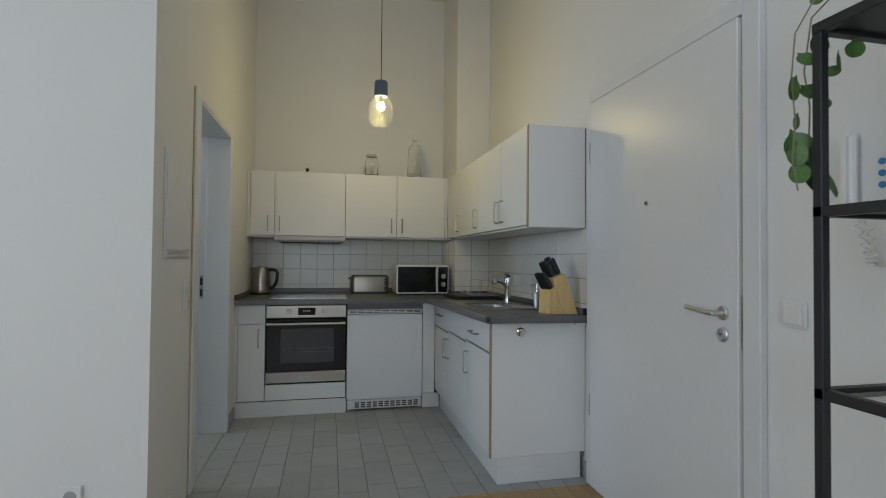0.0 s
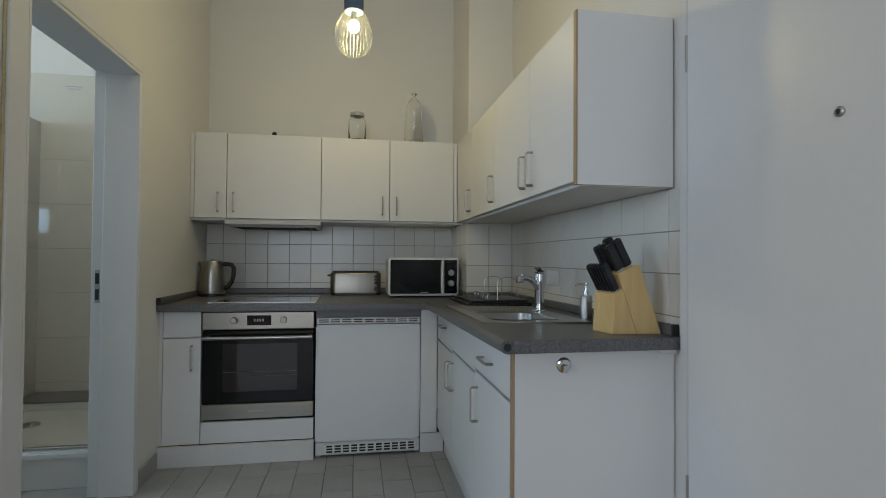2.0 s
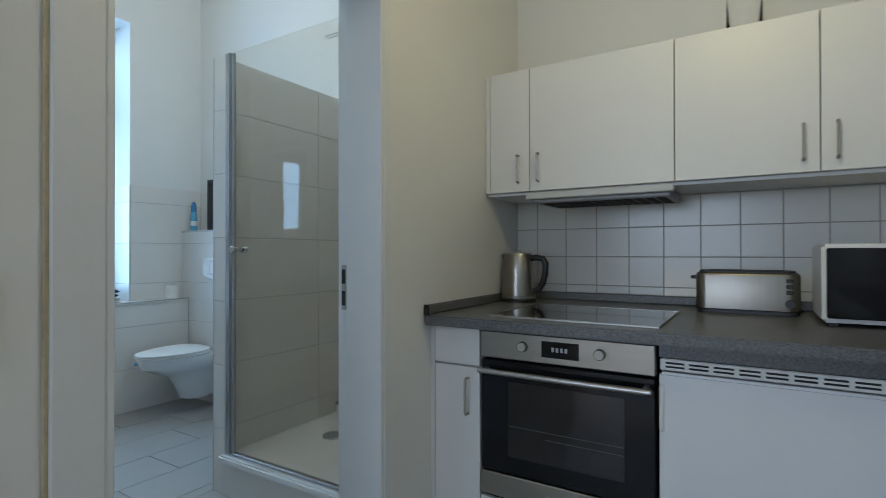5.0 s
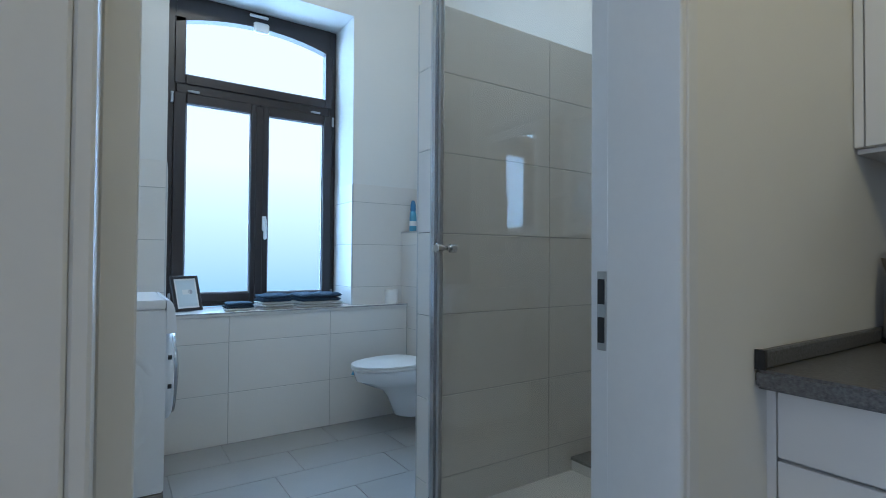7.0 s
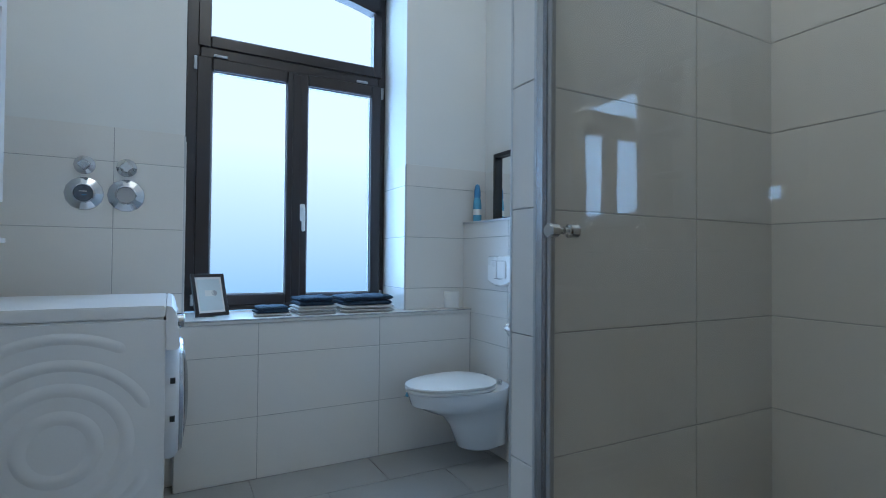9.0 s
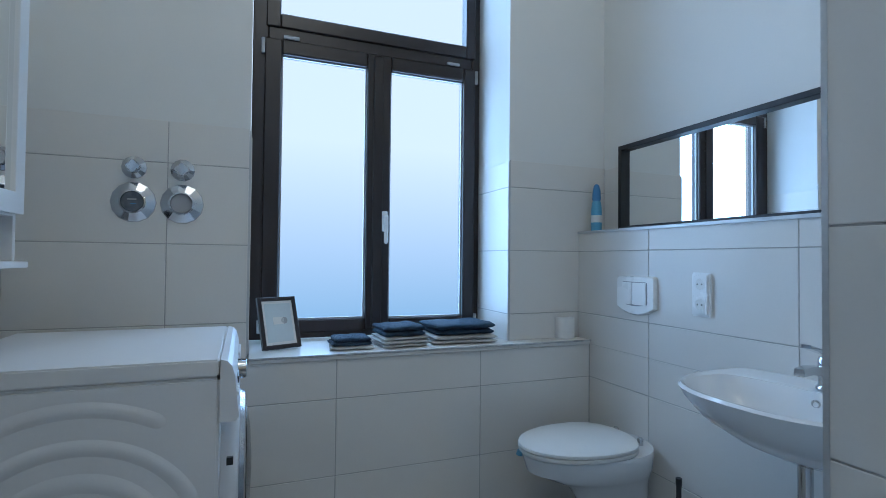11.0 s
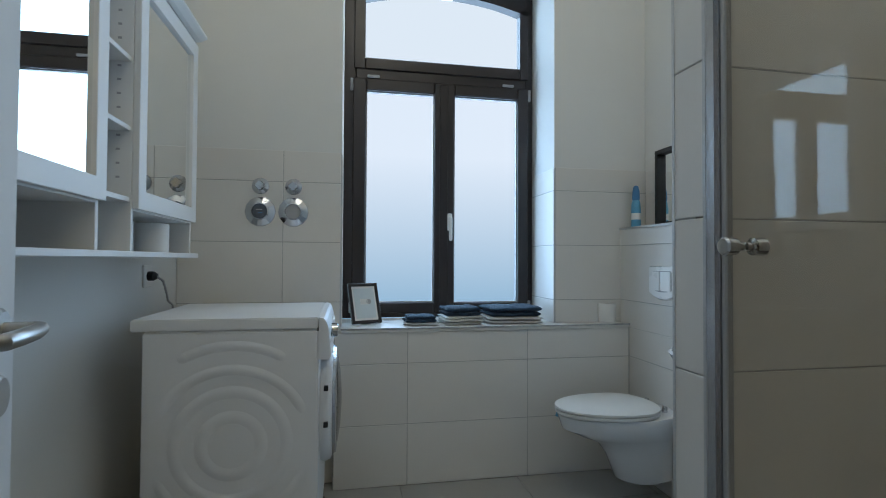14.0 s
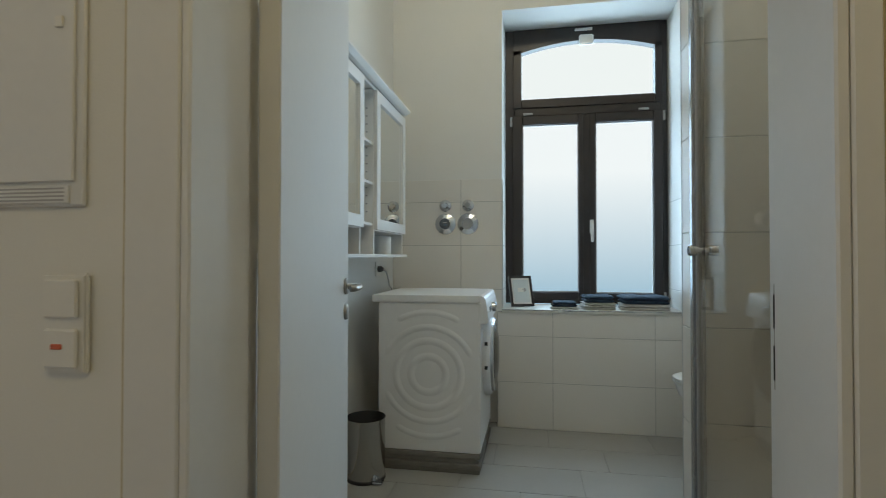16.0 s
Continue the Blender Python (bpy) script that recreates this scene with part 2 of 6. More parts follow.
def tube(bm, pts, r, seg=8, twist=0.0):
    pts = [Vector(p) for p in pts]
    rings, up = [], None
    for i, p in enumerate(pts):
        d = (pts[min(i + 1, len(pts) - 1)] - pts[max(i - 1, 0)]).normalized()
        if up is None:
            up = d.orthogonal().normalized()
        u = (up - d * up.dot(d)).normalized()
        up = u
        w = d.cross(u)
        rings.append([p + r * (math.cos(a) * u + math.sin(a) * w) for a in (2 * math.pi * k / seg + twist for k in range(seg))])
    return loft(bm, rings)


def frame_ring(bm, x0, x1, z0, z1, w, y0, y1, plane="y"):
    """A mitred rectangular frame, w wide, between the depths y0 and y1, as one piece."""
    def pt(u, d, z):
        return (u, d, z) if plane == "y" else (d, u, z)
    o = [(x0, z0), (x1, z0), (x1, z1), (x0, z1)]
    i = [(x0 + w, z0 + w), (x1 - w, z0 + w), (x1 - w, z1 - w), (x0 + w, z1 - w)]
    loops = [[bm.verts.new(pt(u, d, z)) for u, z in loop] for loop, d in ((o, y0), (o, y1), (i, y1), (i, y0))]
    for a, b in zip(loops, loops[1:] + loops[:1]):
        for k in range(4):
            j = (k + 1) % 4
            bm.faces.new((a[k], a[j], b[j], b[k]))
    bmesh.ops.bevel(bm, geom=bm.edges[:], offset=0.0015, segments=1, affect="EDGES", clamp_overlap=True)
    return bm


def link(name, bm, material, smooth=False):
    bmesh.ops.recalc_face_normals(bm, faces=bm.faces[:])
    me = bpy.data.meshes.new(name)
    bm.to_mesh(me)
    bm.free()
    me.materials.append(material)
    if smooth:
        for p in me.polygons:
            p.use_smooth = True
        me.set_sharp_from_angle(angle=radians(40))
    return new(name, me)


def part(name, bm, material, parent, label="", smooth=False):
    ob = link(name, bm, material, smooth)
    ob.parent = parent
    m = parent.matrix_basis.copy()
    if parent.parent:
        m = parent.parent.matrix_basis @ parent.matrix_parent_inverse @ m if parent.parent.type == "EMPTY" else m
    ob.matrix_parent_inverse = m.inverted()
    return tagged(ob, label)


def thing(name, loc, label, category, group=""):
    ob = new(name)
    ob.matrix_basis = Matrix.Translation(loc)
    ob.empty_display_size = 0.05
    return tagged(ob, label, category, group)


def setting(name, bm, material, label, category="", smooth=False):
    return tagged(link(name, bm, material, smooth), label, category or name.split("_")[0], kind="structure")


def B():
    return bmesh.new()


# ---- structure ----
H = 3.75  # ceiling
setting("floor_living", box(B(), -4.2, 1.47, -3.2, 2.76, -0.12, 0.0), PARQUET, "honey coloured oak parquet floor of the living room", "floor")
floor_k = setting("floor_kitchen", box(B(), -0.60, 1.47, 2.76, 5.15, -0.12, -0.004), FLOORGROUT, "grey tiled kitchen floor with dark uneven joints", "floor")
floor_b = setting("floor_bathroom", box(B(), -3.36, -0.60, 2.67, 5.11, -0.12, -0.004), BATHFLOORGROUT, "grey tiled bathroom floor with faint joints", "floor")
setting("ceiling", box(B(), -4.4, 1.67, -3.4, 5.35, H, H + 0.15), CEIL, "high white painted ceiling", "ceiling")

# wall between kitchen and bathroom, with the doorway y 3.20-3.98, 2.02 high
bm = B()
box(bm, -0.78, -0.60, 2.47, 3.05, 0, H)
box(bm, -0.78, -0.60, 4.025, 5.15, 0, H)
box(bm, -0.78, -0.60, 3.05, 4.025, 2.065, H)
wall_bath = setting("wall_bathroom_door", bm, PLASTER, "white plastered wall with a doorway to the bathroom", "wall")
wall_k = setting("wall_kitchen_back", box(B(), -0.60, 1.67, 5.15, 5.35, 0, H), PLASTER, "white plastered kitchen wall above cabinets", "wall")
# east wall with the recess of the flat's door
bm = B()
box(bm, 1.47, 1.67, 2.72, 5.15, 0, H)
box(bm, 1.47, 1.67, -3.2, 1.74, 0, H)
box(bm, 1.47, 1.67, 1.74, 2.72, 2.02, H)
box(bm, 1.60, 1.67, 1.74, 2.72, 0, 2.02)
wall_e = setting("wall_east", bm, PLASTER, "white plastered wall beside the flat door", "wall")
pillar = setting("wall_corner_chase", box(B(), 1.165, 1.47, 4.60, 5.15, 0, H, 0.004), PLASTER, "white boxed pipe chase in the kitchen corner", "wall")
setting("wall_living_north", box(B(), -4.2, -0.78, 2.47, 2.67, 0, H), PLASTER, "white plastered wall of the living room", "wall")
bm = B()
box(bm, -4.4, -4.2, -3.4, -0.6, 0, H)
box(bm, -4.4, -4.2, 1.4, 2.67, 0, H)
box(bm, -4.4, -4.2, -0.6, 1.4, 0, 0.7)
box(bm, -4.4, -4.2, -0.6, 1.4, 2.8, H)
setting("wall_living_west", bm, PLASTER, "white plastered side wall of the living room", "wall")
bm = B()
box(bm, -4.2, -2.3, -3.4, -3.2, 0, H)
box(bm, 0.5, 1.67, -3.4, -3.2, 0, H)
box(bm, -2.3, 0.5, -3.4, -3.2, 0, 0.7)
box(bm, -2.3, 0.5, -3.4, -3.2, 2.8, H)
setting("wall_living_south", bm, PLASTER, "white plastered wall with the living room window opening", "wall")
# bathroom shell
bm = B()
box(bm, -3.86, -3.36, 2.47, 3.43, 0, H)
box(bm, -3.86, -3.36, 4.565, 5.31, 0, H)
box(bm, -3.86, -3.36, 3.43, 4.565, 0, 0.745)
box(bm, -3.86, -3.36, 3.43, 4.565, 2.775, H)
wall_w = setting("wall_window", bm, PLASTER, "white plastered outside wall with a deep window niche", "wall")
wall_bn = setting("wall_bathroom_north", box(B(), -3.36, -0.78, 5.11, 5.31, 0, H), PLASTER, "white plastered bathroom wall above tiles", "wall")
low_w = setting("wall_window_parapet", box(B(), -3.36, -3.263, 3.40, 4.95, 0, 0.745), BATHGROUT, "tiled parapet below the bathroom window", "wall")
prewall = setting("wall_toilet_front", box(B(), -3.36, -1.701, 4.9525, 5.11, 0, 1.272), BATHGROUT, "half-height tiled front wall behind toilet and basin", "wall")
partition = setting("wall_shower_partition", box(B(), -1.6975, -1.6355, 4.1145, 5.11, 0, 2.025), BATHGROUT, "narrow tiled partition beside the shower", "wall")

# ---- doors ----
def lever(parent, at, along, out, length=0.12):
    """Rosette, neck, lever and key rosette on a door face. along, out: unit vectors."""
    at, along, out = Vector(at), Vector(along), Vector(out)
    ax = "x" if abs(out.x) > 0.5 else "y"
    s = out.x + out.y
    h = part("door_handle", lathe(B(), at, [(0.026, 0), (0.026, 0.006 * s), (0.022, 0.010 * s)], ax), SATIN, parent, "brushed steel lever handle", True)
    p = at + out * 0.045
    part("lever", tube(B(), [at + out * 0.008, at + out * 0.03, p - out * 0.003 + along * 0.006, p + along * 0.03, p + along * 0.08 + Vector((0, 0, 0.004)), p + along * length + Vector((0, 0, 0.010))], 0.0095, 10), SATIN, h, "", True)
    k = at - Vector((0, 0, 0.075))
    kr = part("key_rosette", lathe(B(), k, [(0.026, 0), (0.026, 0.006 * s), (0.021, 0.010 * s)], ax), SATIN, parent, "brushed steel cylinder rosette", True)
    bm = lathe(B(), k + Vector((0, 0, 0.006)), [(0.009, 0.0105 * s), (0.009, 0.013 * s)], ax, 16)
    q = k + out * 0.0115
    d = Vector((0.0045 if ax == "y" else 0.0015, 0.0045 if ax == "x" else 0.0015, 0.012))
    c = q - Vector((0, 0, 0.008))
    box(bm, c.x - d.x, c.x + d.x, c.y - d.y, c.y + d.y, c.z - d.z, c.z + d.z)
    part("keyhole", bm, GREYPL, kr)


# bathroom door frame: steel casing with lining
bm = B()
for y0, y1 in ((3.05, 3.14), (3.992, 4.025)):
    box(bm, -0.795, -0.585, y0, y1, 0, 2.065, 0.003)
box(bm, -0.795, -0.585, 3.14, 3.992, 2.02, 2.065, 0.003)
frame_b = setting("door_frame_bathroom", bm, FRAMEPAINT, "white painted steel door casing of the bathroom", "door frame")
bm = B()
box(bm, -0.742, -0.5865, 3.9755, 3.9915, 0, 2.02, 0.003)
box(bm, -0.742, -0.5865, 3.1405, 3.1565, 0, 2.02, 0.003)
box(bm, -0.742, -0.5865, 3.157, 3.975, 2.0035, 2.0195, 0.003)
part("rebate", bm, FRAMEPAINT, frame_b)
bm = B()
for y in (3.0485, 4.0245):
    box(bm, -0.600, -0.5925, y - 0.008, y + 0.008, 0, 2.06, 0.003)
part("yellowish_line", bm, YELLOWISH, frame_b, "thin yellowish line along the casing")
sp = part("strike_plate", box(B(), -0.777, -0.755, 3.9895, 3.9935, 0.911, 1.069, 0.001), STEELV, frame_b, "steel strike plate with two dark slots")
part("slot", box(B(), -0.774, -0.758, 3.9880, 3.9900, 1.003, 1.053), GAP, sp)
part("slot", box(B(), -0.774, -0.758, 3.9880, 3.9900, 0.926, 0.977), GAP, sp)

leaf_turn = pose(-0.775, 3.195, 0, 0, 0, 192)
door_b = thing("door_bathroom", (-0.775, 3.195, 0), "white lacquered bathroom door leaf standing wide open", "door")
tagged(door_b, kind="structure")
lf = part("leaf", box(B(), 0.0, 0.775, 0.0, 0.04, 0.008, 2.01, 0.003, leaf_turn), LEAFPAINT, door_b)
ldir, lout = (leaf_turn.to_3x3() @ Vector((1, 0, 0))), (leaf_turn.to_3x3() @ Vector((0, -1, 0)))


def on_leaf(u, o, z):
    return leaf_turn @ Vector((u, o, z))


for side, o in ((-1, 0.0), (1, 0.04)):
    bm = B()
    lathe(bm, (0, 0, 0), [(0.026, 0), (0.026, 0.006), (0.022, 0.010)], "y")
    face = leaf_turn @ Matrix.Translation((0.712, o, 1.015)) @ Matrix.Diagonal((1, side, 1, 1))
    bmesh.ops.transform(bm, matrix=face, verts=bm.verts[:])
    hd = part("door_handle", bm, STEELV, door_b, "satin steel lever handle", True)
    bm = tube(B(), [face @ Vector(p) for p in ((0, 0.006, 0), (0, 0.035, 0), (-0.004, 0.046, 0), (-0.03, 0.05, 0), (-0.08, 0.05, 0), (-0.115, 0.047, 0), (-0.122, 0.036, 0))], 0.0095, 10)
    part("lever", bm, STEELV, hd, "", True)
    bm = lathe(B(), (0, 0, 0), [(0.026, 0), (0.026, 0.006), (0.022, 0.010)], "y")
    bmesh.ops.transform(bm, matrix=Matrix.Translation((0, 0, 0)) @ leaf_turn @ Matrix.Translation((0.712, o, 0.935)) @ Matrix.Diagonal((1, side, 1, 1)), verts=bm.verts[:])
    part("key_rosette", bm, STEELV, door_b, "oval steel key rosette", True)
bm = box(B(), 0.7745, 0.7765, 0.01, 0.03, 0.90, 1.09, 0, leaf_turn)
part("lock_plate", bm, STEELV, door_b, "steel lock face plate")

# flat door
door_f = thing("door_flat", (1.45, 2.24, 0), "white lacquered flush entrance door, closed, with peephole", "door")
tagged(door_f, kind="structure")
part("leaf", box(B(), 1.43, 1.475, 1.735, 2.732, 0.008, 2.03, 0.004), LACQUER, door_f)
lever(door_f, (1.43, 1.80, 1.012), (0, 1, 0), (-1, 0, 0), 0.135)
pp = part("peephole", lathe(B(), (1.43, 2.24, 1.445), [(0.011, 0), (0.011, -0.004), (0.008, -0.006)], "x"), STEELV, door_f, "dark peephole with steel rim", True)
part("lens", lathe(B(), (1.4235, 2.24, 1.445), [(0.006, 0), (0.004, -0.002)], "x", 12), GAP, pp)
for z in (1.767, 0.43):
    part("hinge", lathe(B(), (1.436, 2.740, z - 0.055), [(0.006, 0), (0.006, 0.11)], "z", 10), STEELV, door_f, "narrow steel hinge pin", True)
bm = B()
box(bm, 1.44, 1.47, 1.655, 1.728, 0, 2.10, 0.004)
box(bm, 1.44, 1.47, 2.744, 2.785, 0, 2.10, 0.004)
box(bm, 1.44, 1.47, 1.728, 2.744, 2.037, 2.10, 0.004)
fr_f = setting("door_frame_flat", bm, FRAMEPAINT, "white painted frame of the entrance door", "door frame")
part("seal", box(B(), 1.446, 1.472, 1.7285, 1.7345, 0, 2.03), YELLOWISH, fr_f, "yellowed door seal")
part("strike_plate", box(B(), 1.4385, 1.4405, 1.7265, 1.7295, 0.90, 1.08), STEELV, fr_f)

# ---- window ----
win = thing("window_1", (-3.70, 4.01, 0.77), "dark brown wooden casement window with arched toplight", "window")
tagged(win, kind="structure")
X0, X1 = -3.76, -3.68
bm = B()
box(bm, X0, X1, 3.435, 3.50, 0.77, 2.77, 0.004)
box(bm, X0, X1, 4.515, 4.56, 0.77, 2.77, 0.004)
box(bm, X0, X1, 3.50, 4.515, 0.77, 0.805, 0.004)
box(bm, X0, X1, 3.50, 4.515, 2.125, 2.205, 0.006)
# arched head: one piece below the straight top
arc = []
for i in range(13):
    y = 3.50 + (4.515 - 3.50) * i / 12
    u = (y - 4.0075) / 0.5075
    arc.append((y, 2.595 + 0.085 * (1 - u * u)))
ra = [(X0, y, z) for y, z in arc] + [(X0, 4.515, 2.77), (X0, 3.50, 2.77)]
rb = [(X1, y, z) for y, z in arc] + [(X1, 4.515, 2.77), (X1, 3.50, 2.77)]
loft(bm, [ra, rb])
wf = part("window_frame", bm, WINFRAME, win)


def sash(y0, y1, gy0, gy1, z0, z1, gz0, gz1):
    bm = B()
    box(bm, -3.735, -3.665, y0, gy0, z0, z1, 0.006)
    box(bm, -3.735, -3.665, gy1, y1, z0, z1, 0.006)
    box(bm, -3.735, -3.665, gy0, gy1, z0, gz0, 0.006)
    box(bm, -3.735, -3.665, gy0, gy1, gz1, z1, 0.006)
    s = part("sash", bm, WINFRAME, win)
    bm = B()
    w = 0.006
    for b in ((gy0, gy0 + w, gz0, gz1), (gy1 - w, gy1, gz0, gz1), (gy0 + w, gy1 - w, gz0, gz0 + w), (gy0 + w, gy1 - w, gz1 - w, gz1)):
        box(bm, -3.702, -3.690, *b)
    part("glazing_seal", bm, GREYPL, s)
    p = part("pane", box(B(), -3.712, -3.704, gy0, gy1, gz0, gz1), FROST, s, "frosted window pane")
    p.visible_shadow = False
    return s


s1 = sash(3.485, 4.008, 3.56, 3.955, 0.795, 2.135, 0.855, 2.068)
s2 = sash(4.012, 4.53, 4.075, 4.465, 0.795, 2.135, 0.850, 2.068)
part("astragal", box(B(), -3.668, -3.655, 3.985, 4.035, 0.81, 2.12, 0.005), WINFRAME, s1)
# toplight sash with its arched glass
bm = B()
box(bm, -3.735, -3.668, 3.49, 3.553, 2.19, 2.62, 0.005)
box(bm, -3.735, -3.668, 4.478, 4.53, 2.19, 2.62, 0.005)
box(bm, -3.735, -3.668, 3.553, 4.478, 2.19, 2.255, 0.005)
lo, hi = [], []
for i in range(15):
    y = 3.49 + 1.04 * i / 14
    u = (y - 4.01) / 0.52
    lo.append((y, 2.578 + 0.085 * (1 - u * u)))
    hi.append((y, 2.625 + 0.085 * (1 - u * u)))
prof = lo + hi[::-1]
loft(bm, [[(-3.735, y, z) for y, z in prof], [(-3.668, y, z) for y, z in prof]])
tl = part("toplight_sash", bm, WINFRAME, win)
pane = part("pane", box(B(), -3.712, -3.704, 3.553, 4.478, 2.255, 2.67), PANE, tl, "clear toplight pane")
pane.visible_shadow = False
wh = part("window_handle", box(B(), -3.655, -3.645, 4.030, 4.058, 1.27, 1.37, 0.004), WHITEPL, win, "white window handle")
part("grip", box(B(), -3.645, -3.615, 4.034, 4.054, 1.33, 1.35, 0.004), WHITEPL, wh)
part("grip", box(B(), -3.627, -3.612, 4.034, 4.054, 1.21, 1.35, 0.006), WHITEPL, wh)
for y in (3.60, 4.40):
    part("hinge_cap", box(B(), -3.668, -3.655, y - 0.035, y + 0.035, 2.137, 2.152, 0.003), GREYPL, win, "grey hinge cap")
for y in (3.478, 4.535):
    part("hinge_cap", box(B(), -3.678, -3.662, y - 0.008, y + 0.008, 2.06, 2.13, 0.003), GREYPL, win, "grey hinge cap")
    part("hinge_cap", box(B(), -3.678, -3.662, y - 0.008, y + 0.008, 0.80, 0.86, 0.003), GREYPL, win, "grey hinge cap")
op = part("toplight_opener", box(B(), -3.668, -3.63, 3.96, 4.06, 2.62, 2.69, 0.01), WHITEPL, win, "white toplight opener box")
part("rod", box(B(), -3.64, -3.62, 3.93, 4.05, 2.715, 2.73, 0.003), WHITEPL, op)

# plain sky beyond the window, brighter towards the top
SKYBACK = bpy.data.materials.new("overcast_sky")
SKYBACK.use_nodes = True
n, l = SKYBACK.node_tree.nodes, SKYBACK.node_tree.links
n.remove(n["Principled BSDF"])
em, tc, sp_, mr, cr = (n.new("ShaderNode" + k) for k in ("Emission", "TexCoord", "SeparateXYZ", "MapRange", "ValToRGB"))
l.new(tc.outputs["Object"], sp_.inputs[0])
l.new(sp_.outputs[2], mr.inputs[0])
mr.inputs[1].default_value, mr.inputs[2].default_value = 0.8, 2.0
l.new(mr.outputs[0], cr.inputs[0])
cr.color_ramp.elements[0].color, cr.color_ramp.elements[1].color = (0.33, 0.53, 0.69, 1), (0.84, 0.93, 1.0, 1)
cr.color_ramp.elements[0].position, cr.color_ramp.elements[1].position = 0.0, 0.8
l.new(cr.outputs[0], em.inputs[0])
em.inputs[1].default_value = 1.0
l.new(em.outputs[0], n["Material Output"].inputs[0])
setting("backdrop", box(B(), -3.98, -3.95, 2.6, 5.4, 0, 3.5), SKYBACK, "bright overcast sky outside the window", "sky")

# ---- sill and trims of the bathroom ----
bm = B()
box(bm, -3.68, -3.252, 3.437, 4.558, 0.745, 0.765, 0.002)
box(bm, -3.36, -3.252, 4.558, 4.948, 0.745, 0.765, 0.002)
sill = setting("window_sill", bm, BATHTILE, "tiled window sill with a grey edge trim", "window sill")
part("edge_trim", box(B(), -3.254, -3.248, 3.432, 4.948, 0.7595, 0.7675, 0.001), WORNTRIM, sill, "grey metal edge trim")
bm = B()
box(bm, -3.362, -3.352, 3.426, 3.434, 0.765, 1.625)
box(bm, -3.362, -3.352, 4.561, 4.569, 0.765, 1.60)
box(bm, -3.352, -1.70, 4.944, 4.950, 1.270, 1.282)
box(bm, -1.702, -1.694, 4.111, 4.119, 0.0, 2.03)
box(bm, -1.612, -1.604, 4.111, 4.119, 0.17, 2.03)
setting("trim", bm, SILLTRIM, "grey metal corner trims on the tiled edges", "trim")

# skirting tiles in the kitchen
setting("baseboard", box(B(), -0.60, -0.588, 4.03, 4.27, 0, 0.09, 0.002), FLOORTILE, "grey tile skirting beside the bathroom door", "baseboard")

setting("baseboard", box(B(), -0.598, -0.586, 2.475, 2.758, 0.0005, 0.055, 0.003), PARQUET, "honey oak skirting at the foot of the wall", "baseboard")

# ---- kitchen units ----
def bar_handle(parent, a, b, out, r=0.0055, rise=0.028):
    """A bent square-bar handle from a to b, standing off along out."""
    a, b, out = Vector(a), Vector(b), Vector(out)
    d = (b - a).normalized()
    pts = [a, a + out * rise * 0.8, a + out * rise + d * 0.004, b + out * rise - d * 0.004, b + out * rise * 0.8, b]
    return part("handle", tube(B(), pts, r, 4, math.pi / 4), HANDLE, parent, "brushed steel bar handle")


def front_y(parent, name, x0, x1, z0, z1, y=4.295, g=0.002):
    return part(name, box(B(), x0 + g, x1 - g, y, y + 0.019, z0, z1, 0.0015), FRONT, parent)


def front_x(parent, name, y0, y1, z0, z1, x=0.92, g=0.002):
    return part(name, box(B(), x, x + 0.019, y0 + g, y1 - g, z0, z1, 0.0015), FRONT, parent)


def carcass(parent, x0, x1, y0, y1, z0, z1):
    return part("body", box(B(), x0, x1, y0, y1, z0, z1, 0.001), FRONT, parent)


OUTY, OUTX = (0, -1, 0), (-1, 0, 0)
# upper units on the back wall
for x0, x1, hx in ((-0.575, -0.38, -0.432), (-0.38, 0.21, -0.338), (0.21, 0.66, 0.612), (0.66, 1.10, 0.705)):
    u = thing("wall_cabinet", ((x0 + x1) / 2, 4.95, 1.385), "white laminate kitchen wall cabinet, door closed", "cabinet", "kitchen wall cabinets")
    carcass(u, x0 + 0.001, x1 - 0.001, 4.786, 5.148, 1.384, 1.929)
    d = front_y(u, "door", x0, x1, 1.384, 1.93, 4.765)
    bar_handle(d, (hx, 4.765, 1.425), (hx, 4.765, 1.545), OUTY)
part("filler", box(B(), -0.598, -0.577, 4.770, 5.148, 1.384, 1.929, 0.001), FRONT, u, "white filler strip at the wall")
part("light_rail", box(B(), -0.598, 1.165, 4.792, 5.148, 1.370, 1.383, 0.001), FRONT, u, "white bottom board under the wall cabinets")
part("light_rail", box(B(), 1.1015, 1.1255, 4.767, 4.80, 1.384, 1.93, 0.001), FRONT, u, "white corner filler")
hood = thing("extractor_hood", (-0.085, 4.9, 1.33), "slim white and grey pull-out extractor hood under a cabinet", "extractor hood")
part("front_panel", box(B(), -0.378, 0.212, 4.715, 4.755, 1.342, 1.368, 0.003), HOODPAINT, hood, "light metal front strip")
part("body", box(B(), -0.36, 0.195, 4.755, 5.08, 1.328, 1.366, 0.004), GREYPL, hood, "grey filter underside")
for i in range(12):
    part("filter_slot", box(B(), -0.335 + i * 0.043, -0.300 + i * 0.043, 4.79, 5.05, 1.3262, 1.3285), GAP, hood)
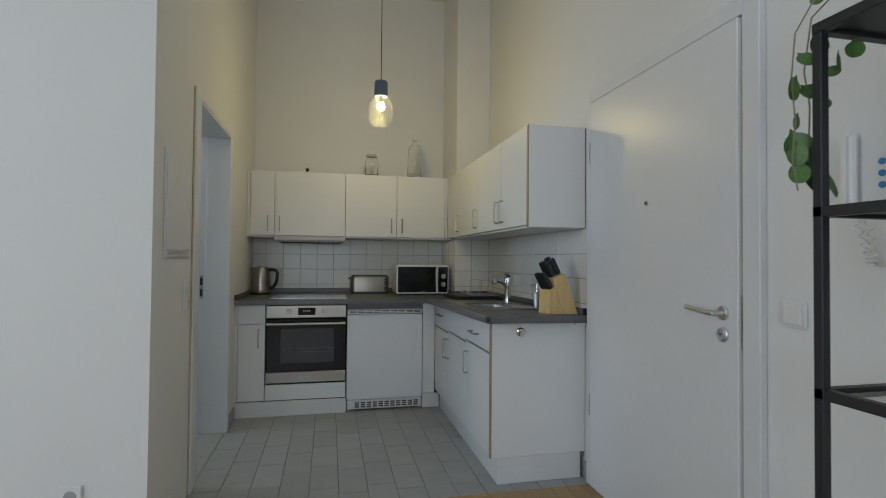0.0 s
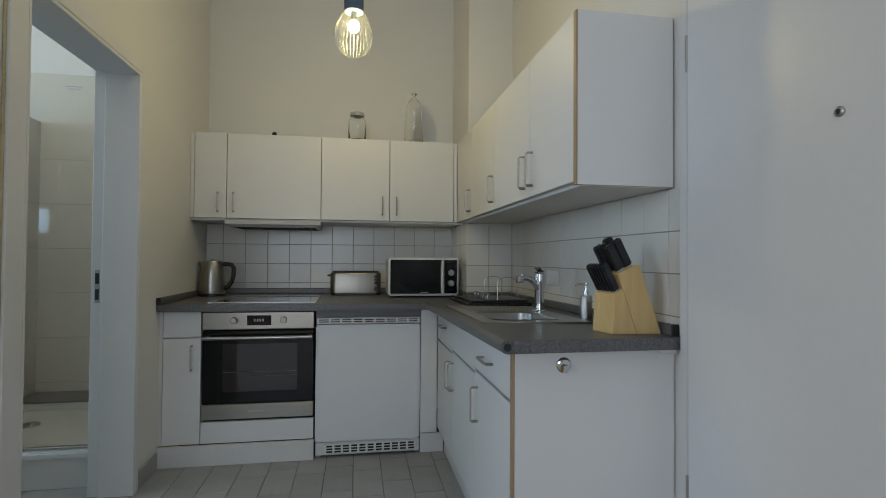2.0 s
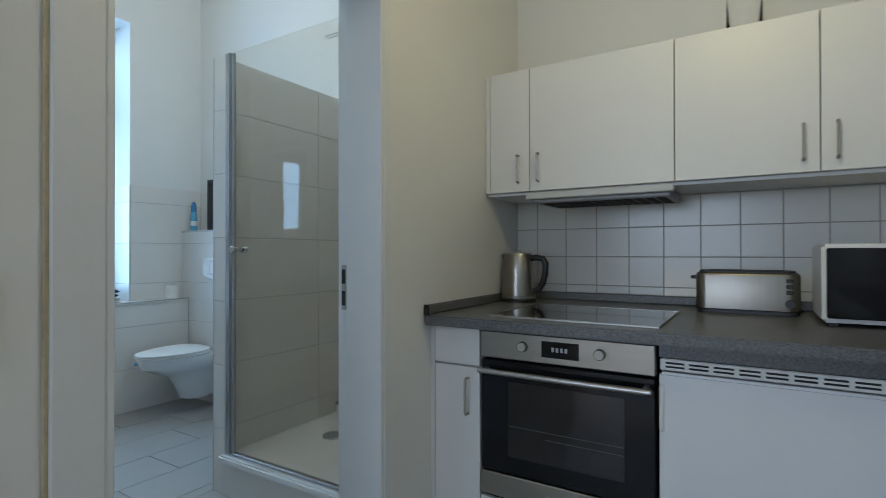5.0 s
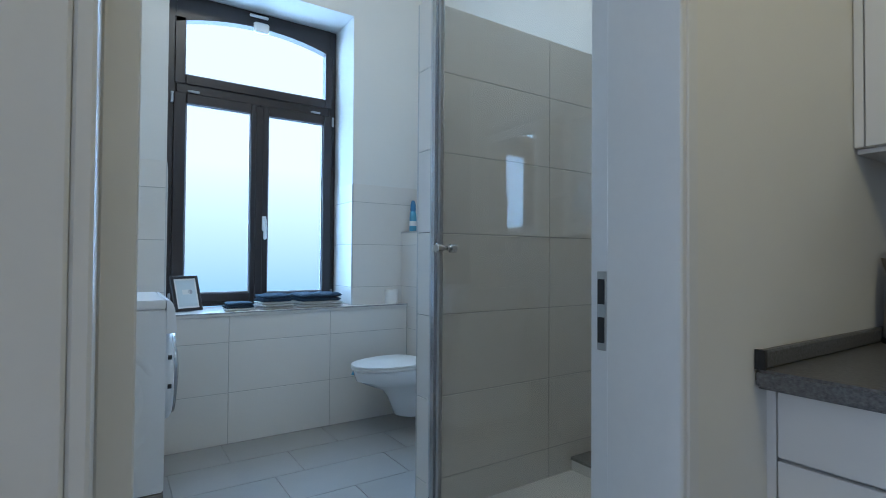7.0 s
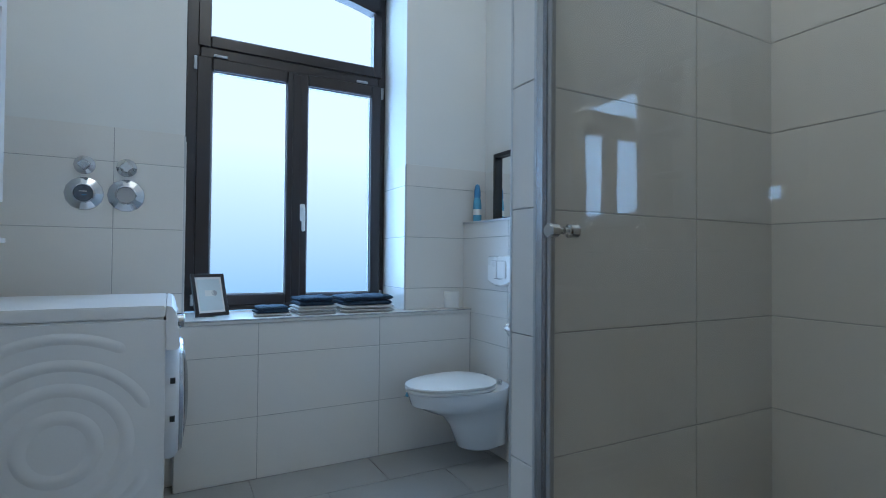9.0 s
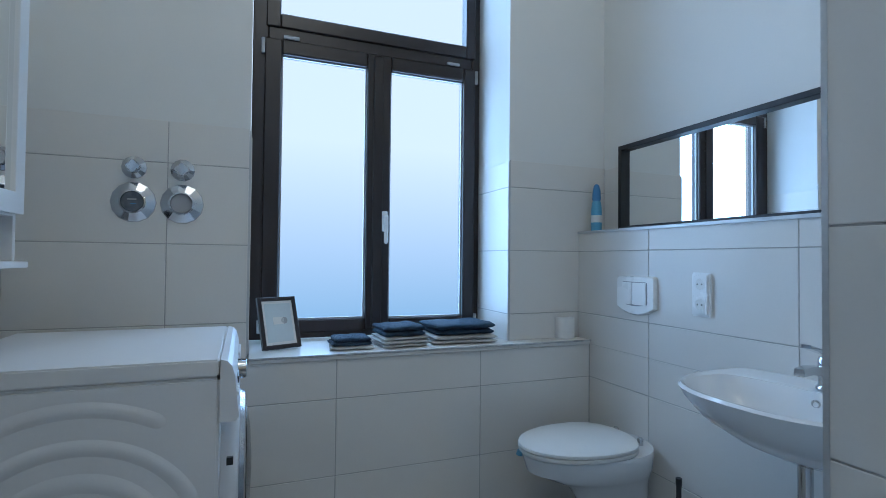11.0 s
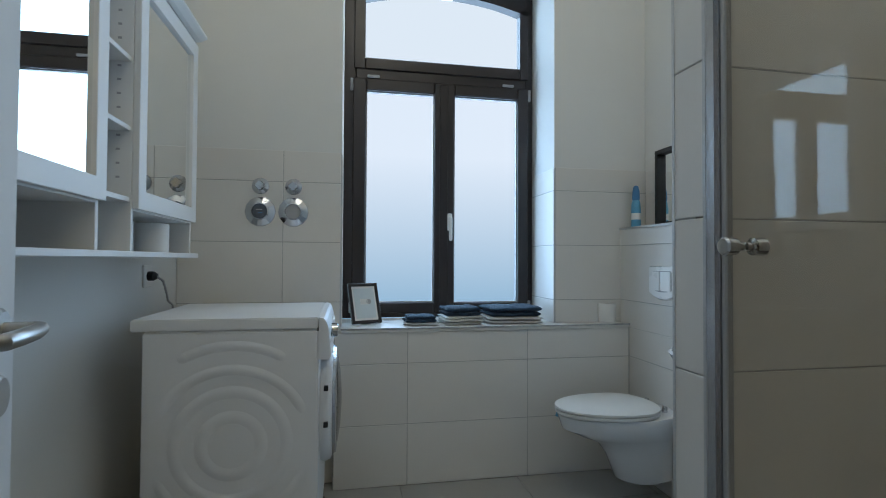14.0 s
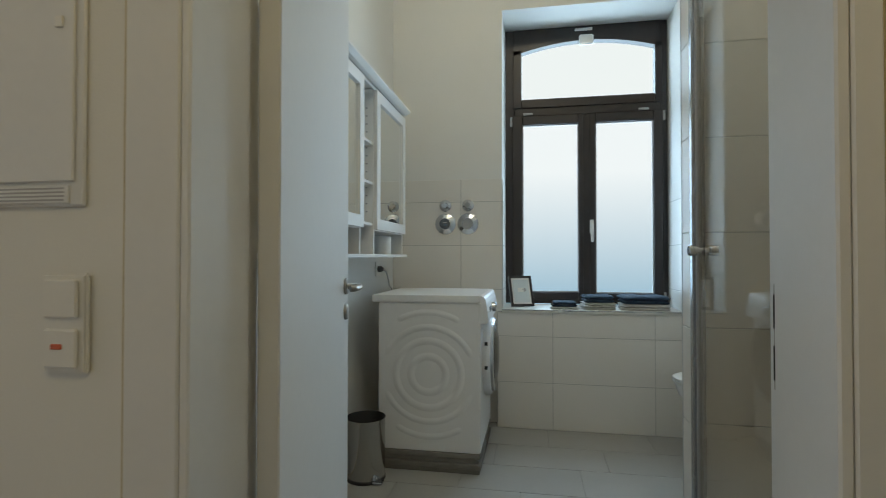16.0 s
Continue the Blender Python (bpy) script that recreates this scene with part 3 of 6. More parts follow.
# upper units on the side wall
for y0, y1, hy in ((2.868, 3.29, 3.255), (3.29, 3.79, 3.345), (3.79, 4.32, 3.845), (4.32, 4.765, 4.37)):
    u = thing("wall_cabinet", (1.3, (y0 + y1) / 2, 1.385), "white laminate kitchen wall cabinet over the sink side", "cabinet", "kitchen wall cabinets")
    carcass(u, 1.148, 1.463 if y1 < 4.5 else 1.164, y0 + 0.001, y1 - 0.001, 1.384, 1.929)
    d = front_x(u, "door", y0, y1, 1.384, 1.93, 1.127)
    bar_handle(d, (1.127, hy, 1.425), (1.127, hy, 1.555), OUTX)
u = thing("cabinet_end_panel", (1.3, 2.858, 1.37), "white end panel with a beech coloured front edge", "panel")
part("panel", box(B(), 1.130, 1.463, 2.848, 2.866, 1.372, 1.93, 0.001), FRONT, u)
part("edge_band", box(B(), 1.124, 1.130, 2.847, 2.867, 1.372, 1.93, 0.001), BEECH, u, "beech coloured edge band")
part("bottom_board", box(B(), 1.150, 1.463, 2.867, 4.60, 1.370, 1.383, 0.001), FRONT, u)

# base units on the back wall
u = thing("base_cabinet", (-0.48, 4.7, 0), "narrow white base cabinet with drawer and door", "cabinet", "kitchen base cabinets")
carcass(u, -0.58, -0.387, 4.316, 4.9, 0.115, 0.836)
d = front_y(u, "drawer_front", -0.58, -0.385, 0.697, 0.834)
d = front_y(u, "door", -0.58, -0.385, 0.117, 0.690)
bar_handle(d, (-0.432, 4.295, 0.52), (-0.432, 4.295, 0.65), OUTY)
part("filler", box(B(), -0.600, -0.582, 4.30, 4.32, 0.115, 0.834), FRONT, u)
part("plinth", box(B(), -0.598, 0.217, 4.282, 4.298, 0.001, 0.112, 0.001), PLINTH, u, "white plinth board")
u = thing("oven", (-0.085, 4.6, 0.1), "built-in stainless steel oven with black glass door", "oven")
part("body", box(B(), -0.38, 0.21, 4.33, 4.9, 0.212, 0.836), GAP, u)
part("bottom_drawer", box(B(), -0.383, 0.213, 4.295, 4.314, 0.117, 0.232, 0.0015), FRONT, u, "white drawer front below the oven")
cp = part("control_panel", box(B(), -0.380, 0.212, 4.292, 4.325, 0.735, 0.830, 0.003), STEEL, u, "brushed steel control panel")
dsp = part("display", box(B(), -0.148, -0.020, 4.2895, 4.293, 0.757, 0.812, 0.001), BLACKGLASS, cp, "black display")
bm = B()
for i in range(4):
    box(bm, -0.112 + i * 0.015, -0.103 + i * 0.015, 4.2885, 4.2896, 0.778, 0.793)
part("digits", bm, GREYPL, dsp)
for x in (-0.215, 0.048):
    part("knob", lathe(B(), (x, 4.292, 0.786), [(0.018, 0), (0.018, -0.014), (0.015, -0.018)], "y"), HANDLE, cp, "round steel knob", True)
dr = part("oven_door", box(B(), -0.380, 0.212, 4.297, 4.33, 0.328, 0.728, 0.004), BLACKGLASS, u, "black glass oven door")
part("window", box(B(), -0.275, 0.122, 4.2955, 4.298, 0.392, 0.655, 0.001), mat("oven_window_glass", (0.028, 0.026, 0.026), 0.05, var=0.2, scale=3, bump=0), dr, "dim oven window")
bm = B()
for z in (0.50, 0.475):
    box(bm, -0.27 if z > 0.49 else -0.14, 0.118, 4.2940, 4.2956, z, z + 0.0022)
part("rack", bm, mat("dim_rack_wire", (0.10, 0.10, 0.10), 0.4, var=0.05, bump=0), dr, "grey oven rack behind the glass")
part("bottom_strip", box(B(), -0.380, 0.212, 4.292, 4.33, 0.244, 0.326, 0.003), STEEL, dr, "brushed steel strip")
bm = B()
box(bm, -0.125, -0.05, 4.2905, 4.2925, 0.282, 0.289)
lathe(bm, (-0.128, 4.2925, 0.2855), [(0.008, 0), (0.008, -0.002)], "y", 12)
part("badge", bm, GREYPL, dr)
bm = tube(B(), [(-0.375, 4.262, 0.693), (-0.2, 4.258, 0.693), (0.03, 4.258, 0.693), (0.205, 4.262, 0.693)], 0.0105, 10)
for x in (-0.355, 0.187):
    box(bm, x - 0.01, x + 0.01, 4.262, 4.298, 0.685, 0.701, 0.002)
part("handle", bm, STEELV, dr, "long steel bar handle", True)

u = thing("fridge", (0.52, 4.6, 0), "white under-counter fridge with slotted vent grilles", "fridge")
part("body", box(B(), 0.222, 0.816, 4.350, 4.95, 0.02, 0.795, 0.004), ENAMEL, u)
d = part("door", box(B(), 0.222, 0.816, 4.293, 4.340, 0.090, 0.752, 0.008, None, 2), ENAMEL, u)
part("grip", box(B(), 0.223, 0.237, 4.284, 4.296, 0.575, 0.715, 0.004), WHITEPL, d)
# panel closes an open gap; its grey stands for the dimness inside
part("top_gap_panel", box(B(), 0.222, 0.816, 4.30, 4.36, 0.796, 0.836), WORKTOP, u, "dark grey panel standing in for the dim gap above the fridge")


def grille(name, x0, x1, z0, z1, rows, cols, parent):
    bm = box(B(), x0, x1, 4.300, 4.325, z0, z1, 0.003)
    g = part(name, bm, WHITEPL, parent, "white slotted vent grille")
    w, h = (x1 - x0 - 0.02) / cols, (z1 - z0 - 0.012) / rows
    for i in range(cols):
        for k in range(rows):
            part("slot", box(B(), x0 + 0.01 + i * w + 0.006, x0 + 0.01 + (i + 1) * w - 0.006, 4.2985, 4.3015, z0 + 0.006 + k * h + 0.003, z0 + 0.006 + (k + 1) * h - 0.003), GAP, g)


grille("top_grille", 0.224, 0.816, 0.757, 0.792, 2, 9, u)
grille("bottom_grille", 0.27, 0.80, 0.020, 0.078, 3, 11, u)
part("base_frame", box(B(), 0.224, 0.816, 4.310, 4.34, 0.012, 0.084, 0.003), WHITEPL, u)
for x in (0.24, 0.80):
    part("foot", lathe(B(), (x, 4.33, 0.001), [(0.013, 0), (0.013, 0.02)], "z", 12), GREYPL, u)
u = thing("corner_filler", (0.87, 4.3, 0), "white filler strip in the inner corner of the units", "filler panel")
part("panel", box(B(), 0.820, 0.918, 4.297, 4.316, 0.117, 0.836, 0.0015), FRONT, u)
part("plinth", box(B(), 0.820, 0.958, 4.303, 4.318, 0.001, 0.112, 0.001), PLINTH, u)

# base units on the side wall; the joint under the drawers sinks towards the inner corner
JOINT = 0.030
for y0, y1, hy, dh in ((2.868, 3.35, 3.30, True), (3.35, 3.844, 3.80, False), (3.844, 4.292, 3.89, True)):
    u = thing("base_cabinet", (1.2, (y0 + y1) / 2, 0), "white base cabinet on the sink side with steel handles", "cabinet", "kitchen base cabinets")
    carcass(u, 0.941, 1.40, y0 + 0.001, y1 - 0.001, 0.145, 0.70)
    d = front_x(u, "drawer_front", y0, y1, 0.703 - JOINT * ((y0 + y1) / 2 - 2.87), 0.8345 + 0.0215 * (4.2445 - min(y1, 4.24)))
    if dh:
        c = (y0 + y1) / 2 + (0.03 if y0 < 3 else 0)
        bar_handle(d, (0.92, c - 0.065, 0.765), (0.92, c + 0.065, 0.765), OUTX)
    drop = JOINT * ((y0 + y1) / 2 - 2.87)
    # dark strip paints the shade in the joint, where the white body would show
    part("gap_shade", box(B(), 0.934, 0.942, y0 + 0.003, y1 - 0.003, 0.686 - drop, 0.707 - drop), GAP, u, "dark strip painting the shade between drawer and door")
    d = front_x(u, "door", y0, y1, 0.147, 0.692 - drop)
    bar_handle(d, (0.92, hy, 0.500 - drop * 0.6), (0.92, hy, 0.632 - drop * 0.6), OUTX)
    part("plinth", box(B(), 0.962, 0.978, y0, y1, 0.001, 0.142, 0.001), PLINTH, u, "white plinth board")
u = thing("unit_end_panel", (1.2, 2.857, 0), "white end panel of the sink units with beech front edge", "panel")
part("panel", box(B(), 0.927, 1.466, 2.848, 2.866, 0.142, 0.866, 0.001), FRONT, u)
part("edge_band", box(B(), 0.918, 0.927, 2.847, 2.867, 0.142, 0.866, 0.001), BEECH, u, "beech coloured edge band")
part("plinth", box(B(), 0.962, 1.44, 2.852, 2.866, 0.001, 0.140, 0.001), PLINTH, u)
k = part("tap_cap", lathe(B(), (1.085, 2.848, 0.805), [(0.024, 0), (0.024, -0.003), (0.018, -0.007)], "y"), CHROME, u, "round chrome cam lock cap", True)
part("latch", box(B(), 1.078, 1.092, 2.828, 2.842, 0.783, 0.809, 0.002, None), CHROME, k)
setting("baseboard", box(B(), 1.455, 1.468, 2.79, 2.847, 0, 0.09, 0.002), FLOORTILE, "grey tile skirting beside the entrance door", "baseboard")

# worktop: two legs with the cut-out for the sink
wt = thing("worktop", (0.5, 4.6, 0.865), "dark grey speckled laminate worktop in an L shape", "worktop")
part("back_leg", box(B(), -0.598, 1.466, 4.245, 5.146, 0.838, 0.876, 0.006, None, 2), WORKTOP, wt)
SX0, SX1, SY0, SY1 = 0.965, 1.235, 3.235, 3.575


SLOPE = 0.0215


def lift(y):
    """The side leg rises slightly towards its free end."""
    return SLOPE * max(0.0, 4.2445 - y)


def skew(bm):
    """Lift the side leg; its free end is cut slightly out of square."""
    for v in bm.verts:
        u = (v.co.x - 0.856) / 0.61
        v.co.z += lift(v.co.y) * (1 - 0.55 * u)
        if v.co.y < 2.75:
            v.co.y += 0.10 * u
    return bm


def settle(ob):
    """Set a thing down on the slightly rising side leg."""
    y = ob.matrix_basis.translation.y
    u = (ob.matrix_basis.translation.x - 0.856) / 0.61
    k = 1 - 0.55 * u
    ob.matrix_basis = Matrix.Translation((0, 0, lift(y) * k)) @ ob.matrix_basis @ Matrix.Rotation(-math.atan(SLOPE * k), 4, "X") @ Matrix.Rotation(math.atan(0.55 * lift(y) / 0.61), 4, "Y")


bm = B()
outer = [(0.856, 2.70), (1.466, 2.70), (1.466, 4.2445), (0.856, 4.2445)]
inner = [(SX0, SY0), (SX1, SY0), (SX1, SY1), (SX0, SY1)]
vo = [[bm.verts.new((x, y, z)) for x, y in outer] for z in (0.838, 0.876)]
vi = [[bm.verts.new((x, y, z)) for x, y in inner] for z in (0.838, 0.876)]
for i in range(4):
    j = (i + 1) % 4
    bm.faces.new((vo[0][i], vo[0][j], vo[1][j], vo[1][i]))
    bm.faces.new((vi[0][i], vi[0][j], vi[1][j], vi[1][i]))
    for k in (0, 1):
        bm.faces.new((vo[k][i], vo[k][j], vi[k][j], vi[k][i]))
part("side_leg", skew(bm), WORKTOP, wt)
# rounded front nosing of both legs
part("nosing", skew(tube(B(), [(0.858, 2.701, 0.857), (0.858, 3.4, 0.857), (0.858, 4.24, 0.857)], 0.0192, 14)), WORKTOP, wt, "", True)
part("nosing_end", skew(lathe(B(), (0.858, 2.6995, 0.857), [(0.0115, 0), (0.0115, -0.0015)], "y", 20)), BLACK, wt, "black core at the rounded edge")
part("end_strip", skew(box(B(), 0.876, 1.466, 2.697, 2.6995, 0.839, 0.8755)), WORKTOP, wt)
for b in ((-0.598, -0.580, 4.256, 5.146), (-0.580, 1.153, 5.112, 5.137), (1.440, 1.460, 2.824, 4.585), (1.133, 1.153, 4.585, 5.111), (1.153, 1.439, 4.566, 4.587)):
    part("upstand", skew(box(B(), *b, 0.8765, 0.914, 0.004)), WORKTOP, wt, "low grey wall strip")
part("upstand_cap", skew(box(B(), 1.438, 1.4605, 2.816, 2.8235, 0.876, 0.915)), BLACK, wt)
part("upstand_cap", box(B(), -0.5985, -0.579, 4.247, 4.2555, 0.876, 0.915), BLACK, wt)
part("end_clip", box(B(), 1.395, 1.452, 2.815, 2.846, 0.838, 0.850, 0.001), WHITEPL, wt, "white end clip")

# hob
hob = thing("hob", (-0.075, 4.56, 0.876), "black glass ceramic hob with a steel rim", "hob")
part("glass", box(B(), -0.365, 0.215, 4.33, 4.80, 0.8765, 0.8815, 0.002), mat("hob_glass", (0.03, 0.03, 0.032), 0.08, var=0.1, bump=0, coat=0.3), hob)
bm = B()
for b in ((-0.370, -0.364, 4.325, 4.805), (0.214, 0.220, 4.325, 4.805), (-0.364, 0.214, 4.325, 4.331), (-0.364, 0.214, 4.799, 4.805)):
    box(bm, *b, 0.8765, 0.8832, 0.001)
part("rim", bm, STEELV, hob)

# sink with bowl, drainer and tap
sk = thing("sink", (1.12, 3.5, 0.876), "stainless steel inset sink with bowl and drainer", "sink")
bm = B()
zt = 0.882
box(bm, 0.905, SX0, 3.165, 3.95, 0.8765, zt, 0.001)
box(bm, SX1, 1.345, 3.165, 3.95, 0.8765, zt, 0.001)
box(bm, SX0, SX1, 3.165, SY0, 0.8765, zt, 0.001)
box(bm, SX0, SX1, SY1, 3.95, 0.8765, zt, 0.001)
part("deck", bm, STEELV, sk)


def rrect(x0, x1, y0, y1, z, r, k=5):
    pts = []
    for cx, cy, a0 in ((x1 - r, y1 - r, 0), (x0 + r, y1 - r, 90), (x0 + r, y0 + r, 180), (x1 - r, y0 + r, 270)):
        for i in range(k + 1):
            a = radians(a0 + 90 * i / k)
            pts.append((cx + r * math.cos(a), cy + r * math.sin(a), z))
    return pts


rings = [rrect(SX0 - 0.004, SX1 + 0.004, SY0 - 0.004, SY1 + 0.004, 0.8835, 0.05), rrect(SX0 + 0.006, SX1 - 0.006, SY0 + 0.006, SY1 - 0.006, 0.878, 0.06),
         rrect(SX0 + 0.012, SX1 - 0.012, SY0 + 0.012, SY1 - 0.012, 0.76, 0.06), rrect(SX0 + 0.03, SX1 - 0.03, SY0 + 0.03, SY1 - 0.03, 0.735, 0.05)]
part("bowl", loft(B(), rings, False, True), STEELV, sk, "", True)
part("drain", lathe(B(), (1.10, 3.40, 0.7355), [(0.038, 0), (0.034, 0.003), (0.01, 0.001)], "z"), CHROME, sk)
for i in range(9):
    x = 0.96 + i * 0.04
    part("drainer_rib", box(B(), x, x + 0.012, 3.61, 3.91, 0.8815, 0.8855, 0.0015), STEELV, sk)
tp = thing("kitchen_tap", (1.278, 3.58, 0.882), "chrome single lever kitchen mixer tap", "tap")
tx, ty = 1.278, 3.58
part("base_ring", lathe(B(), (tx, ty, 0.882), [(0.029, 0), (0.029, 0.006), (0.024, 0.011)], "z"), CHROME, tp, "", True)
part("body", lathe(B(), (tx, ty, 0.893), [(0.0225, 0), (0.0215, 0.02), (0.0215, 0.09), (0.0245, 0.105), (0.0255, 0.15), (0.024, 0.164), (0.016, 0.170)], "z"), CHROME, tp, "", True)
part("spout", tube(B(), [(tx - 0.005, ty - 0.003, 0.985), (tx - 0.028, ty - 0.016, 1.012), (tx - 0.058, ty - 0.034, 1.033), (tx - 0.092, ty - 0.054, 1.040), (tx - 0.108, ty - 0.064, 1.040)], 0.0135, 14), CHROME, tp, "", True)
part("spray_head", lathe(B(), (tx - 0.118, ty - 0.070, 1.018), [(0.013, 0), (0.017, 0.004), (0.018, 0.030), (0.014, 0.034)], "z", 18), CHROME, tp, "", True)
part("lever", loft(B(), [[(tx - 0.016, ty - 0.016, z), (tx + 0.016, ty - 0.016, z), (tx + 0.016, ty + 0.016, z), (tx - 0.016, ty + 0.016, z)] if z < 1.07 else [(tx - 0.034, ty - 0.024, z), (tx - 0.004, ty - 0.026, z), (tx + 0.010, ty + 0.004, z), (tx - 0.014, ty + 0.008, z)] for z in (1.060, 1.068, 1.082, 1.092)]), CHROME, tp, "chrome lever on top", True)

for ob in (sk, tp):
    settle(ob)

# ---- things on the worktop ----
WT = 0.876
KTX, KTY = -0.502, 4.925
kt = thing("kettle", (KTX, KTY, WT), "brushed steel electric kettle with black handle", "kettle")
part("base", lathe(B(), (KTX, KTY, WT), [(0.084, 0), (0.084, 0.010), (0.078, 0.015)], "z"), BLACK, kt, "black kettle base", True)
part("foot_band", lathe(B(), (KTX, KTY, WT + 0.0152), [(0.081, 0), (0.082, 0.003), (0.082, 0.014), (0.080, 0.016)], "z", 36), STEELV, kt, "bright steel foot band", True)
part("body", lathe(B(), (KTX, KTY, WT + 0.0315), [(0.081, 0), (0.081, 0.004), (0.076, 0.10), (0.068, 0.186), (0.065, 0.192)], "z", 36), STEEL, kt, "", True)
part("lid", lathe(B(), (KTX, KTY, WT + 0.224), [(0.065, 0), (0.062, 0.007), (0.03, 0.012), (0.012, 0.013), (0.012, 0.020), (0.009, 0.022)], "z"), STEELV, kt, "steel lid with a small knob", True)
rings = []
for x, z, w, h in ((0.055, 0.206, 0.012, 0.016), (0.090, 0.212, 0.012, 0.015), (0.125, 0.206, 0.013, 0.017), (0.138, 0.185, 0.013, 0.018), (0.136, 0.135, 0.012, 0.013), (0.124, 0.090, 0.012, 0.013), (0.102, 0.060, 0.012, 0.014), (0.070, 0.046, 0.011, 0.014)):
    rings.append((KTX + x, KTY - 0.005, WT + z))
part("handle", tube(B(), rings, 0.0145, 10), BLACK, kt, "black plastic handle", True)
part("spout", loft(B(), [[(KTX - 0.062, KTY - 0.024, WT + 0.222), (KTX - 0.062, KTY + 0.024, WT + 0.222), (KTX - 0.068, KTY, WT + 0.16)], [(KTX - 0.086, KTY - 0.005, WT + 0.226), (KTX - 0.086, KTY + 0.005, WT + 0.226), (KTX - 0.083, KTY, WT + 0.208)]]), STEEL, kt)

ts = thing("toaster", (0.435, 4.98, WT), "long brushed steel toaster with black controls", "toaster")


def capsule(x0, x1, y0, y1, r, z, k=7):
    """A long outline with well rounded corners at the height z."""
    pts = []
    for cx, cy, a0 in ((x1 - r, y1 - r, 0), (x0 + r, y1 - r, 90), (x0 + r, y0 + r, 180), (x1 - r, y0 + r, 270)):
        pts += [(cx + r * math.cos(radians(a0 + 90 * i / k)), cy + r * math.sin(radians(a0 + 90 * i / k)), z) for i in range(k + 1)]
    return pts


part("body", loft(B(), [capsule(0.268 + e, 0.612 - e, 4.878 + e, 5.030 - e, 0.040 - e, WT + z) for z, e in ((0.014, 0.004), (0.018, 0.0), (0.146, 0.0), (0.153, 0.002), (0.158, 0.009))]), TOASTSTEEL, ts, "", True)
part("base", loft(B(), [capsule(0.272, 0.608, 4.882, 5.026, 0.036, WT + z) for z in (0.001, 0.0138)]), BLACK, ts, "black foot plate")
part("top", loft(B(), [capsule(0.280 + e, 0.600 - e, 4.890 + e, 5.018 - e, 0.030, WT + z) for z, e in ((0.1582, 0), (0.163, 0), (0.165, 0.003))]), BLACK, ts, "black top frame")
for y in (4.925, 4.970):
    part("slot", box(B(), 0.315, 0.565, y, y + 0.016, WT + 0.1645, WT + 0.1665), GAP, ts)
part("lever", box(B(), 0.246, 0.270, 4.942, 4.966, WT + 0.128, WT + 0.142, 0.004), BLACK, ts)
for z in (0.122, 0.101, 0.080):
    part("button", box(B(), 0.566, 0.588, 4.8735, 4.8805, WT + z, WT + z + 0.014, 0.003), BLACK, ts)
part("dial", lathe(B(), (0.578, 4.880, WT + 0.045), [(0.016, 0), (0.015, -0.009)], "y"), BLACK, ts, "black browning dial", True)

mw = thing("microwave", (0.88, 4.8, WT), "white and black compact microwave with two steel dials", "microwave")
part("housing", box(B(), 0.650, 1.115, 4.652, 4.975, WT + 0.012, WT + 0.262, 0.010, None, 2), WHITEPL, mw, "white housing")
part("door", box(B(), 0.662, 1.018, 4.642, 4.655, WT + 0.027, WT + 0.248, 0.004), BLACKGLASS, mw, "black glass door")
part("handle", loft(B(), [[(0.990 + b, 4.6415, z), (0.994 + b, 4.634, z), (1.010 + b, 4.632, z), (1.015 + b, 4.6415, z)] for z, b in ((WT + 0.030, 0.004), (WT + 0.09, 0.0), (WT + 0.19, 0.0), (WT + 0.245, 0.004))]), HANDLE, mw, "curved silver door strip", True)
cpn = part("control_panel", box(B(), 1.020, 1.103, 4.643, 4.655, WT + 0.027, WT + 0.248, 0.003), BLACKGLASS, mw)
for z in (0.165, 0.095):
    part("dial", lathe(B(), (1.062, 4.643, WT + z), [(0.021, 0), (0.021, -0.012), (0.018, -0.016)], "y"), STEELV, cpn, "steel dial", True)
part("badge", box(B(), 0.86, 0.91, 4.6385, 4.6405, WT + 0.033, WT + 0.038), GREYPL, mw)
for x in (0.68, 1.085):
    part("foot", box(B(), x - 0.012, x + 0.012, 4.67, 4.70, WT + 0.001, WT + 0.013), BLACK, mw)

# drying mat with wire rack
dm = thing("drying_tray", (1.22, 4.2, WT), "black plastic drying tray on the worktop", "tray")
part("tray", box(B(), 1.03, 1.385, 3.965, 4.48, WT + 0.001, WT + 0.020, 0.006), BLACK, dm)
part("rim", box(B(), 1.05, 1.365, 3.985, 4.46, WT + 0.020, WT + 0.030, 0.004), BLACK, dm)
rk = thing("wire_rack", (1.22, 4.15, WT + 0.03), "small chrome wire dish rack", "dish rack")
zb = WT + 0.036
for y in (3.99, 4.03, 4.07, 4.11, 4.15, 4.19, 4.23, 4.27, 4.30):
    part("wire", tube(B(), [(1.14, y, zb + 0.025), (1.14, y, zb), (1.36, y, zb), (1.36, y, zb + 0.025)], 0.0024, 6), STEELV, rk)
for x in (1.14, 1.36):
    part("wire", tube(B(), [(x, 3.98, zb + 0.03), (x, 4.31, zb + 0.03)], 0.0025, 6), STEELV, rk)
for y in (3.99, 4.28):
    pts = [(1.195, y, zb)] + [(1.25 - 0.055 * math.cos(a), y, zb + 0.085 + 0.035 * math.sin(a)) for a in [math.pi * i / 10 for i in range(11)]] + [(1.305, y, zb)]
    part("hoop", tube(B(), pts, 0.0025, 6), STEELV, rk)
so = thing("wall_socket", (1.46, 3.86, 1.03), "white double wall socket on the splashback", "socket")
part("plate", box(B(), 1.4525, 1.4600, 3.79, 3.94, 1.00, 1.075, 0.003), WHITEPL, so)
